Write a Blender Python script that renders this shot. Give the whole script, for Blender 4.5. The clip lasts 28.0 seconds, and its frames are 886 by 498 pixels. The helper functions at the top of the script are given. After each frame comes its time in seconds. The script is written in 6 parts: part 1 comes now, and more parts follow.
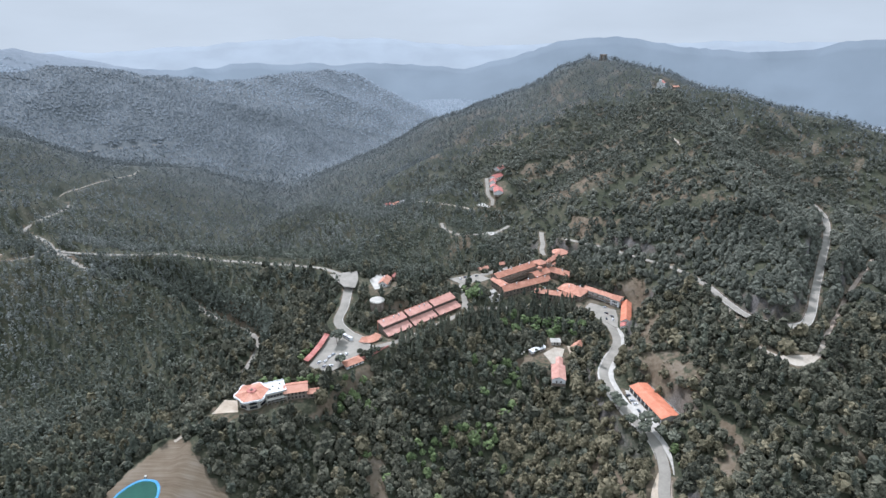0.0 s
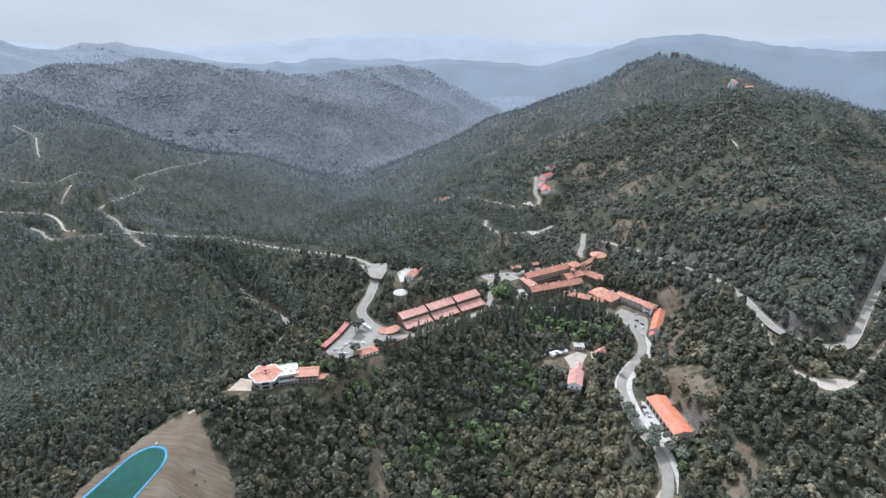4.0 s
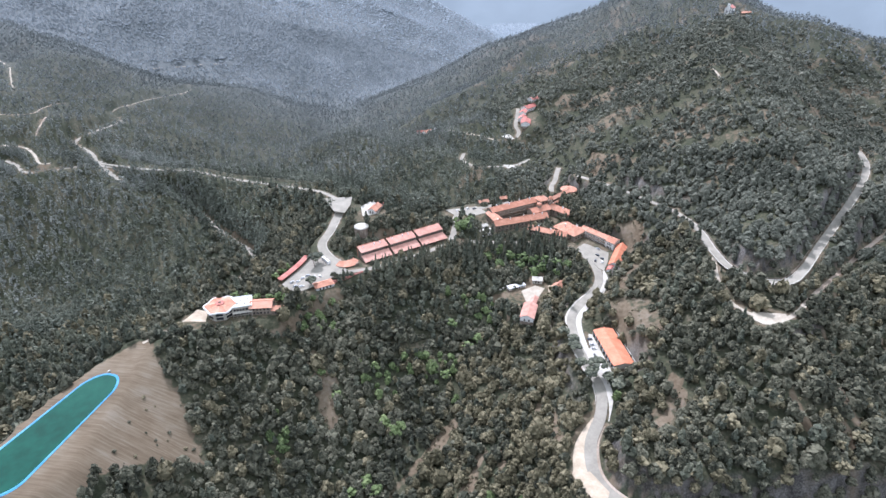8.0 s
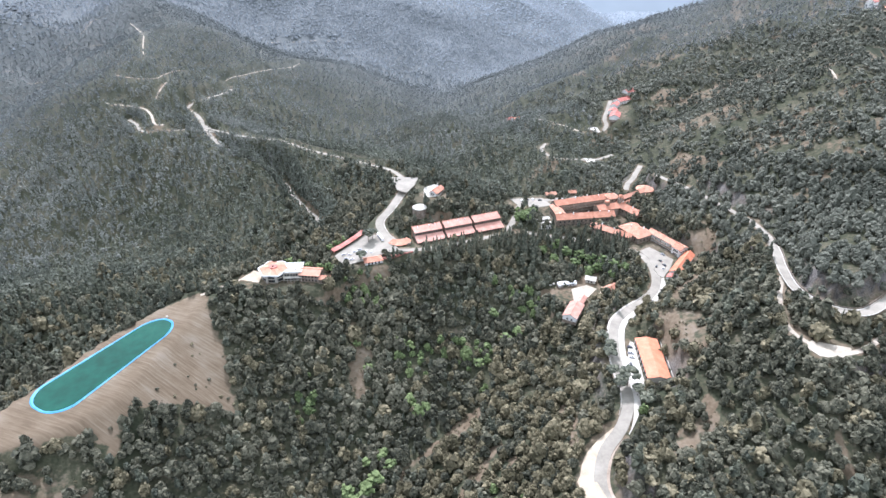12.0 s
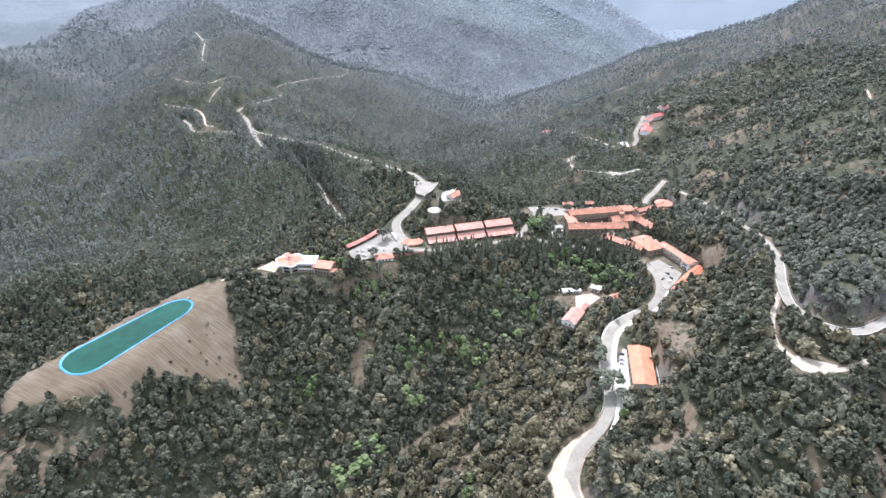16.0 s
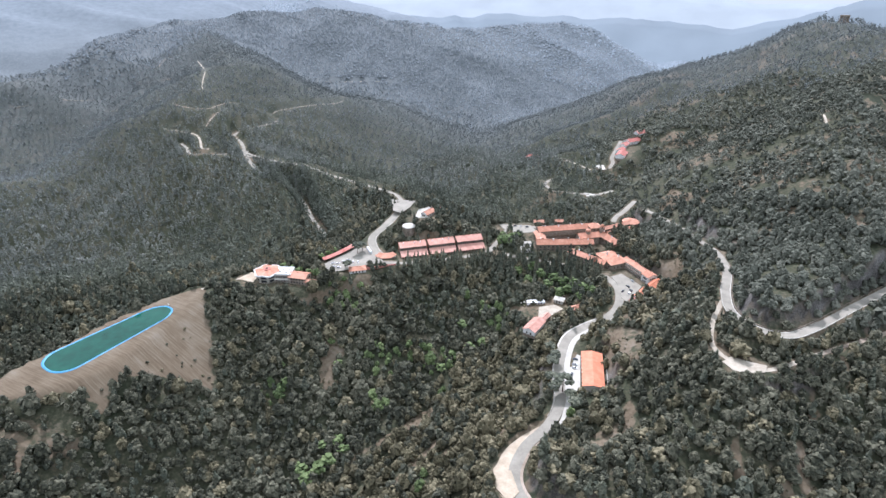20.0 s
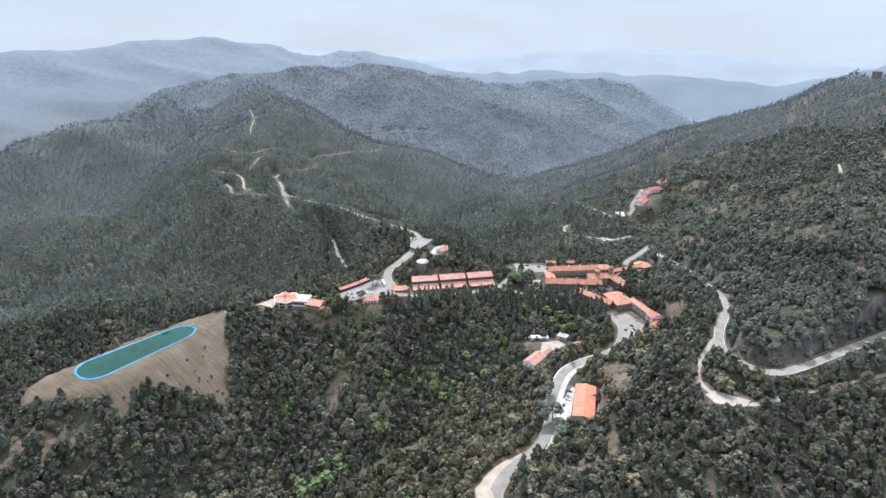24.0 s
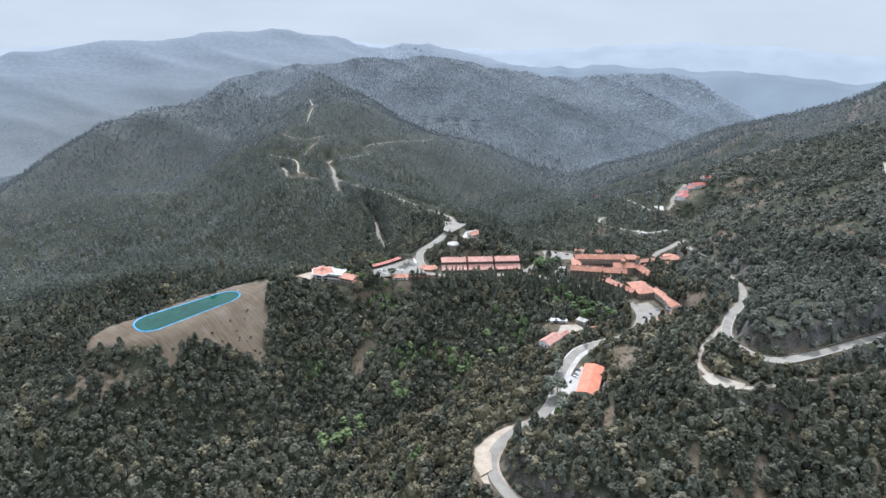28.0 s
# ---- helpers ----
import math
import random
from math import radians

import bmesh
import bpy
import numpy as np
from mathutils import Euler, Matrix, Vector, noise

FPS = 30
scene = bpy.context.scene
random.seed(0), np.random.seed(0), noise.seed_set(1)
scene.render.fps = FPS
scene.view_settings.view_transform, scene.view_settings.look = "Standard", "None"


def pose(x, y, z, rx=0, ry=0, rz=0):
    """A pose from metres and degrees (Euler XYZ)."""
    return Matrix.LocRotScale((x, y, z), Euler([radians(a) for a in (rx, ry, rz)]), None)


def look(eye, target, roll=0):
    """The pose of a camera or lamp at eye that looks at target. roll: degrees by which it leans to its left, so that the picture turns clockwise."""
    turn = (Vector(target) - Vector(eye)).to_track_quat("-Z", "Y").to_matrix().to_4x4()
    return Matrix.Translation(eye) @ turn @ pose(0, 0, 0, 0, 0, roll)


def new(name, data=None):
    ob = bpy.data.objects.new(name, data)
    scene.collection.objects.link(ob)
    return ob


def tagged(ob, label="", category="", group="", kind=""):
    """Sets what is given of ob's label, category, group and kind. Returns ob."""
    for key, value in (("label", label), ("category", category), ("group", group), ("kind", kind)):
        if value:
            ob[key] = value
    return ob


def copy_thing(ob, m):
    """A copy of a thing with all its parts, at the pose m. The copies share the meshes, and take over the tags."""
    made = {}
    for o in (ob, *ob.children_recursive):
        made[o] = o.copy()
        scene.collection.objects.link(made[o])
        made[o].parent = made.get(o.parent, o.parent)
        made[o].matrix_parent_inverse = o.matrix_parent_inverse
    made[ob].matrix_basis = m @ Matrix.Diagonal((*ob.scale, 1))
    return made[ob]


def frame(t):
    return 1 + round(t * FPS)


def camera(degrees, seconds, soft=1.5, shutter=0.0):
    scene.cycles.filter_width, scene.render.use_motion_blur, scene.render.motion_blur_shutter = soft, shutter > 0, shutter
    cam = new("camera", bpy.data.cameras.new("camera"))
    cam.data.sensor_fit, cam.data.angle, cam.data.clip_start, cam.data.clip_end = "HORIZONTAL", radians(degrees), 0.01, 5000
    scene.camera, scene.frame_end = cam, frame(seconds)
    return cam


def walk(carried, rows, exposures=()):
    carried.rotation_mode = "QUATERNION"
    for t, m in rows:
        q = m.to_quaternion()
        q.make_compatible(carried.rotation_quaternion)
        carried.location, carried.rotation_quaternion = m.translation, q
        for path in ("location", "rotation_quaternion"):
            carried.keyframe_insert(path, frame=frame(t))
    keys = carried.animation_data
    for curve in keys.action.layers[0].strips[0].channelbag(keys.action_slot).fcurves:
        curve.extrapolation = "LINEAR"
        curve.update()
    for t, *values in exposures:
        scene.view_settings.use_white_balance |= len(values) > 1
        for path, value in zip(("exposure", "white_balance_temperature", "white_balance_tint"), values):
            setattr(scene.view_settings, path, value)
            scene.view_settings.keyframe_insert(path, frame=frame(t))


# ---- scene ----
# Drone path: seconds, eye, heading to the left of +y, tilt and lean in degrees
PATH = [
    (0, (-155.83, 33.55, 262.14), -19.982, -22.698, 0.227),
    (0.5, (-150.69, 32.21, 261.92), -19.695, -22.676, 0.142),
    (1, (-145.59, 30.76, 261.61), -19.193, -22.661, 0.055),
    (1.5, (-140.47, 29.17, 261.22), -18.702, -22.640, 0.035),
    (2, (-135.41, 27.55, 260.83), -18.084, -22.626, 0.020),
    (2.5, (-130.33, 25.88, 260.60), -14.948, -22.618, -0.012),
    (4.5, (-107.78, 20.47, 260.64), -12.152, -23.247, 0.125),
    (5, (-102.28, 19.28, 260.59), -12.141, -23.756, 0.079),
    (5.5, (-96.89, 18.10, 260.42), -12.157, -24.532, 0.031),
    (6, (-91.62, 17.07, 260.34), -12.188, -25.597, 0.016),
    (6.5, (-86.36, 16.16, 260.25), -12.211, -26.829, -0.010),
    (7, (-81.11, 15.35, 260.24), -12.080, -28.078, -0.032),
    (7.5, (-75.69, 14.54, 260.30), -11.778, -28.983, -0.069),
    (8, (-70.25, 13.65, 260.32), -11.368, -29.527, -0.091),
    (8.5, (-64.78, 12.80, 260.29), -10.462, -29.972, -0.123),
    (9, (-59.36, 12.05, 260.33), -9.081, -30.410, -0.164),
    (9.5, (-53.83, 11.45, 260.36), -6.336, -30.738, -0.129),
    (10, (-48.13, 11.18, 260.26), -3.673, -30.911, -0.078),
    (10.5, (-42.41, 11.09, 260.13), -2.439, -30.991, -0.072),
    (11, (-36.92, 11.25, 259.90), -1.578, -30.951, -0.110),
    (11.5, (-31.39, 10.91, 259.75), -0.665, -30.898, -0.052),
    (13.5, (-9.51, 5.59, 259.66), 2.920, -30.921, 0.008),
    (14, (-4.65, 3.14, 259.78), 3.883, -30.929, -0.030),
    (14.5, (0.01, 0.01, 260.00), 4.869, -30.946, -0.054),
    (15, (4.62, -3.16, 260.05), 5.733, -30.919, -0.056),
    (15.5, (9.23, -6.29, 260.09), 6.047, -30.448, -0.035),
    (16, (13.72, -9.45, 260.09), 6.180, -29.592, -0.006),
    (16.5, (18.28, -12.89, 259.98), 6.238, -28.409, 0.007),
    (17, (22.90, -16.34, 259.87), 6.258, -28.071, 0.024),
    (17.5, (27.51, -19.73, 259.83), 6.274, -28.033, 0.042),
    (18, (32.06, -22.89, 259.86), 6.319, -28.002, 0.022),
    (18.5, (36.45, -26.08, 260.00), 6.429, -27.960, 0.043),
    (19, (40.74, -29.23, 260.06), 6.479, -27.807, 0.066),
    (19.5, (45.03, -32.52, 260.04), 6.543, -27.398, 0.060),
    (20, (49.52, -35.82, 259.92), 6.765, -26.758, 0.090),
    (20.5, (54.14, -39.14, 259.55), 7.212, -26.033, 0.055),
    (22.5, (73.23, -52.62, 257.15), 10.050, -25.004, -0.068),
    (23, (78.06, -55.59, 256.94), 11.230, -24.699, -0.055),
    (23.5, (82.91, -58.39, 256.89), 11.567, -23.392, -0.015),
    (24, (87.62, -61.20, 256.79), 11.554, -21.734, -0.041),
    (24.5, (92.23, -64.20, 256.60), 11.535, -21.375, -0.029),
    (25, (96.87, -67.15, 256.39), 11.523, -21.912, -0.004),
    (25.5, (101.50, -70.14, 256.21), 11.616, -21.998, 0.009),
    (26, (106.23, -73.22, 256.11), 11.838, -21.994, 0.021),
    (26.5, (111.00, -76.16, 256.03), 12.678, -22.031, 0.025),
    (27, (115.87, -79.10, 255.96), 14.363, -22.131, 0.070),
    (27.5, (120.83, -81.84, 255.93), 17.038, -22.244, 0.042),
    (28, (125.91, -84.31, 255.98), 17.796, -22.301, 0.103),
]
cam = camera(74.78, 28.0, soft=1.5)
walk(cam, [(t, Matrix.Translation(eye) @ pose(0, 0, 0, 0, 0, yaw) @ pose(0, 0, 0, 90 + tilt) @ pose(0, 0, 0, 0, 0, lean))
           for t, eye, yaw, tilt, lean in PATH],
     exposures=[(0, 0.69, 5440, 18), (2.5, 0.69, 5440, 18), (5, 0.73, 5400, 19), (8, 1.08, 5460, 22), (11, 1.38, 5540, 22), (16, 1.32, 5540, 22), (20, 1.02, 5530, 21), (24, 0.90, 5490, 19), (28, 0.79, 5440, 18)])

# ---- light: hazy late-morning sun, high and ahead of the camera ----
SUN_HIGH, SUN_TURN = 52.0, -16.0
sky = bpy.data.worlds.new("hazy_sky")
scene.world = sky
sky.use_nodes = True
tree = sky.node_tree
tex = tree.nodes.new("ShaderNodeTexSky")
tex.sky_type, tex.sun_disc = "NISHITA", False
tex.sun_elevation, tex.sun_rotation = radians(SUN_HIGH), radians(SUN_TURN)
tex.altitude, tex.air_density, tex.dust_density, tex.ozone_density = 1200, 0.8, 0.4, 3.0
back = tree.nodes["Background"]
tree.links.new(tex.outputs[0], back.inputs[0])
back.inputs[1].default_value = 0.05
veil, both = tree.nodes.new("ShaderNodeBackground"), tree.nodes.new("ShaderNodeMixShader")  # thin bright cloud and haze, lighter overhead
where, split = tree.nodes.new("ShaderNodeTexCoord"), tree.nodes.new("ShaderNodeSeparateXYZ")
cover, climb, wisps, flat, soften = (tree.nodes.new("ShaderNode" + k) for k in ("MapRange", "MapRange", "TexNoise", "Mapping", "Math"))
veil.inputs[0].default_value = (0.935, 1.0, 0.95, 1)
for node, values in ((cover, (0.02, 0.7, 0.94, 0.55)), (climb, (0.10, 0.7, 0.42, 1.35))):
    for k, value in enumerate(values):
        node.inputs[k + 1].default_value = value
flat.inputs["Scale"].default_value = (2.2, 2.2, 9.0)
wisps.inputs["Scale"].default_value, wisps.inputs["Detail"].default_value = 1.6, 5.0
soften.operation = "MULTIPLY_ADD"
soften.inputs[1].default_value, soften.inputs[2].default_value = 0.34, 0.83
dim = tree.nodes.new("ShaderNodeMath")
dim.operation = "MULTIPLY"
for a, b in ((where.outputs["Generated"], split.inputs[0]), (split.outputs[2], climb.inputs[0]), (split.outputs[2], cover.inputs[0]), (where.outputs["Generated"], flat.inputs[0]),
             (flat.outputs[0], wisps.inputs["Vector"]), (wisps.outputs["Fac"], soften.inputs[0]), (soften.outputs[0], dim.inputs[0]), (climb.outputs[0], dim.inputs[1]),
             (dim.outputs[0], veil.inputs[1]), (cover.outputs[0], both.inputs[0]), (back.outputs[0], both.inputs[1]), (veil.outputs[0], both.inputs[2]), (both.outputs[0], tree.nodes["World Output"].inputs[0])):
    tree.links.new(a, b)
sun = new("sun", bpy.data.lights.new("sun", "SUN"))
sun.data.energy, sun.data.angle, sun.data.color = 2.7, radians(0.6), (1.0, 0.96, 0.90)
sun.matrix_world = look((0, 0, 0), (math.sin(radians(-SUN_TURN)) * math.cos(radians(SUN_HIGH)), -math.cos(radians(SUN_TURN)) * math.cos(radians(SUN_HIGH)), -math.sin(radians(SUN_HIGH))))
scene.view_settings.exposure = 0.0


# ---- materials ----
def material(name, colours, scale=1.0, rough=0.9, bump=0.3, bump_scale=None, island=0.0, piece=0.0, fine=6.0, metal=0.0, detail=4.0, gloss=0.35, speckle=0.45):
    """Surface with two scales of blotches between the given colours; island, piece: how far loose pieces or objects differ."""
    m = bpy.data.materials.new(name)
    m.use_nodes = True
    n, l = m.node_tree.nodes, m.node_tree.links
    shader = n["Principled BSDF"]
    shader.inputs["Roughness"].default_value, shader.inputs["Metallic"].default_value = rough, metal
    shader.inputs["Specular IOR Level"].default_value = gloss
    where = n.new("ShaderNodeNewGeometry")
    coarse, grain = n.new("ShaderNodeTexNoise"), n.new("ShaderNodeTexNoise")
    coarse.inputs["Scale"].default_value, grain.inputs["Scale"].default_value = scale, scale * fine
    coarse.inputs["Detail"].default_value, grain.inputs["Detail"].default_value = detail, 3.0
    l.new(where.outputs["Position"], coarse.inputs["Vector"])
    l.new(where.outputs["Position"], grain.inputs["Vector"])
    mix = n.new("ShaderNodeMath")
    mix.operation = "MULTIPLY_ADD"
    mix.inputs[1].default_value, mix.inputs[2].default_value = speckle, -speckle / 2
    l.new(grain.outputs["Fac"], mix.inputs[0])
    total = n.new("ShaderNodeMath")
    total.operation = "ADD"
    l.new(coarse.outputs["Fac"], total.inputs[0])
    l.new(mix.outputs[0], total.inputs[1])
    value = total.outputs[0]
    for share, source in ((island, where.outputs["Random Per Island"]), (piece, None)):
        if share:
            if source is None:
                source = n.new("ShaderNodeObjectInfo").outputs["Random"]
            more = n.new("ShaderNodeMath")
            more.operation = "MULTIPLY_ADD"
            more.inputs[1].default_value, more.inputs[2].default_value = share, -share / 2
            l.new(source, more.inputs[0])
            add = n.new("ShaderNodeMath")
            l.new(value, add.inputs[0])
            l.new(more.outputs[0], add.inputs[1])
            value = add.outputs[0]
    ramp = n.new("ShaderNodeValToRGB")
    stops = ramp.color_ramp.elements
    while len(stops) < len(colours):
        stops.new(0.5)
    for k, c in enumerate(colours):
        stops[k].position, stops[k].color = 0.28 + 0.44 * k / max(1, len(colours) - 1), (*c, 1)
    l.new(value, ramp.inputs[0])
    l.new(ramp.outputs[0], shader.inputs["Base Color"])
    if bump:
        rise, texture = n.new("ShaderNodeBump"), n.new("ShaderNodeTexNoise")
        texture.inputs["Scale"].default_value, texture.inputs["Detail"].default_value = bump_scale or scale * fine, 4.0
        l.new(where.outputs["Position"], texture.inputs["Vector"])
        rise.inputs["Strength"].default_value, rise.inputs["Distance"].default_value = bump, 0.6 / (bump_scale or scale * fine)
        l.new(texture.outputs["Fac"], rise.inputs["Height"])
        l.new(rise.outputs[0], shader.inputs["Normal"])
    return m


# Mid-distance foliage: haze put into the base colour, paler and greyer.
MID_PINE = material("hazed_pine_foliage", [(0.112, 0.120, 0.102), (0.170, 0.179, 0.154), (0.238, 0.245, 0.214)], 0.015, 0.9, 0.3, 1.0, island=0.28, fine=20, gloss=0.15)
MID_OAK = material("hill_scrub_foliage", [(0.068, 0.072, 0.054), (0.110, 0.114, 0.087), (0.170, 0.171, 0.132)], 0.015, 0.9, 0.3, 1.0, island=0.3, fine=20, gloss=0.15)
# Tone between PINE and MID_PINE, so the painted haze starts gradually.
SLOPE_PINE = material("half_hazed_pine_foliage", [(0.066, 0.074, 0.056), (0.114, 0.123, 0.093), (0.178, 0.184, 0.143)], 0.015, 0.9, 0.5, 1.2, island=0.32, fine=20, gloss=0.15)
SAND = material("tan_gravel", [(0.330, 0.267, 0.188), (0.420, 0.347, 0.253), (0.500, 0.420, 0.318)], 0.12, 0.95, 0.3, 1.5)
EARTH = material("graded_earth", [(0.24, 0.185, 0.135), (0.33, 0.265, 0.20), (0.42, 0.35, 0.28)], 0.06, 0.95, 0.5, 0.9, fine=10)
ASPHALT = material("sun_bleached_asphalt", [(0.210, 0.191, 0.153), (0.255, 0.233, 0.188), (0.300, 0.275, 0.225)], 0.12, 0.9, 0.15, 3.0)
CONCRETE = material("pale_concrete", [(0.360, 0.337, 0.285), (0.440, 0.412, 0.352), (0.510, 0.480, 0.415)], 0.2, 0.9, 0.15, 2.0)
DUST = material("white_dirt", [(0.290, 0.250, 0.190), (0.370, 0.323, 0.250), (0.440, 0.390, 0.310)], 0.15, 0.95, 0.3, 1.5)
OAK = material("oak_foliage", [(0.034, 0.036, 0.024), (0.074, 0.074, 0.049), (0.136, 0.130, 0.088)], 0.02, 0.85, 0.9, 1.3, island=0.45, fine=25, gloss=0.2, speckle=0.85)
SHRUB = material("dry_shrub_foliage", [(0.060, 0.054, 0.031), (0.119, 0.106, 0.062), (0.204, 0.177, 0.108)], 0.02, 0.9, 0.9, 1.3, island=0.5, fine=25, gloss=0.2, speckle=0.85)
PINE = material("pine_foliage", [(0.053, 0.059, 0.043), (0.093, 0.100, 0.070), (0.152, 0.154, 0.107)], 0.015, 0.85, 0.9, 1.3, island=0.4, fine=25, gloss=0.2, speckle=0.85)
BROAD = material("fresh_green_foliage", [(0.062, 0.086, 0.034), (0.108, 0.142, 0.056), (0.165, 0.205, 0.086)], 0.02, 0.85, 0.9, 1.3, island=0.4, fine=25, gloss=0.2, speckle=0.85)
# Four steps of haze mixed into foliage colour, each paler and bluer.
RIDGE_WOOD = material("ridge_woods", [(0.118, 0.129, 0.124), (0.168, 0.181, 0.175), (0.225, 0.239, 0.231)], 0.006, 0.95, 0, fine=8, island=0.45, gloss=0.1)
FAR_WOOD = material("hazed_hillside_woods", [(0.155, 0.171, 0.178), (0.195, 0.213, 0.222), (0.236, 0.255, 0.266)], 0.006, 0.95, 0, fine=8, island=0.4, gloss=0.1)
DIM_WOOD = material("hazed_ridge_woods", [(0.215, 0.240, 0.257), (0.246, 0.273, 0.292), (0.278, 0.306, 0.326)], 0.006, 0.95, 0, fine=8, island=0.35, gloss=0.1)
HAZE_WOOD = material("hazed_far_woods", [(0.262, 0.297, 0.325), (0.290, 0.326, 0.354), (0.318, 0.354, 0.382)], 0.006, 0.95, 0, fine=8, island=0.3, gloss=0.1)
TILE = material("terracotta_tiles", [(0.37, 0.166, 0.102), (0.465, 0.222, 0.142), (0.54, 0.285, 0.195)], 0.25, 0.85, 0.3, 4.0, piece=0.35)
TILE_ORANGE = material("orange_roof_sheet", [(0.450, 0.145, 0.072), (0.530, 0.186, 0.098), (0.590, 0.230, 0.130)], 0.2, 0.7, 0.15, 3.0, piece=0.15)
TILE_PINK = material("faded_pink_tiles", [(0.330, 0.110, 0.085), (0.420, 0.160, 0.125), (0.500, 0.230, 0.185)], 0.25, 0.85, 0.3, 4.0, piece=0.3)
TILE_ROSE = material("rose_terracotta_tiles", [(0.400, 0.200, 0.148), (0.480, 0.258, 0.195), (0.560, 0.330, 0.262)], 0.25, 0.85, 0.3, 4.0, piece=0.25)
STONE = material("brown_stone_wall", [(0.13, 0.105, 0.08), (0.21, 0.17, 0.13), (0.30, 0.25, 0.20)], 0.5, 0.9, 0.5, 2.5, piece=0.2)
PLASTER = material("white_plaster", [(0.58, 0.57, 0.54), (0.67, 0.66, 0.63), (0.74, 0.73, 0.70)], 0.3, 0.85, 0.1, 3.0)
WOOD = material("dark_stained_wood", [(0.05, 0.035, 0.024), (0.085, 0.06, 0.04), (0.13, 0.09, 0.06)], 0.8, 0.7, 0.2, 6.0)
GLASS = material("dark_window_glass", [(0.02, 0.024, 0.03), (0.03, 0.036, 0.044), (0.05, 0.056, 0.066)], 0.2, 0.08, 0, gloss=0.6)
WATER = material("green_reservoir_water", [(0.003, 0.040, 0.024), (0.005, 0.058, 0.036), (0.010, 0.075, 0.045)], 0.03, 0.12, 0.05, 0.8, gloss=0.25)
LINER = material("blue_pool_liner", [(0.030, 0.190, 0.360), (0.050, 0.250, 0.430), (0.100, 0.310, 0.460)], 0.2, 0.5, 0.1, 2.0)


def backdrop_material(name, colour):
    """Distance lost in bright haze: an emitted colour stands in for the light scattered on the way."""
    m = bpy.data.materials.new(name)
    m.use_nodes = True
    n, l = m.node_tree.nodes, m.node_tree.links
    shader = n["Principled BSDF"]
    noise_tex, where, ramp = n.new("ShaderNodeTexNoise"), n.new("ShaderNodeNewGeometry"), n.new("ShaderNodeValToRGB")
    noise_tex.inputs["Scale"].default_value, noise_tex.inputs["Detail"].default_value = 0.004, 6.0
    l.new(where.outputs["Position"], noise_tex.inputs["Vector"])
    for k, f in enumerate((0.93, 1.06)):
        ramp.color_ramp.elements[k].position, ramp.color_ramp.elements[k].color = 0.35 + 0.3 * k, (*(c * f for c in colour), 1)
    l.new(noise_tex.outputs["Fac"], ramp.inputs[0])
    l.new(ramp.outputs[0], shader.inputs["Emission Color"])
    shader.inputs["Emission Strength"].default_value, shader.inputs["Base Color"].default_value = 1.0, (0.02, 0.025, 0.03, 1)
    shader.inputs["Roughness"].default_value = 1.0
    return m


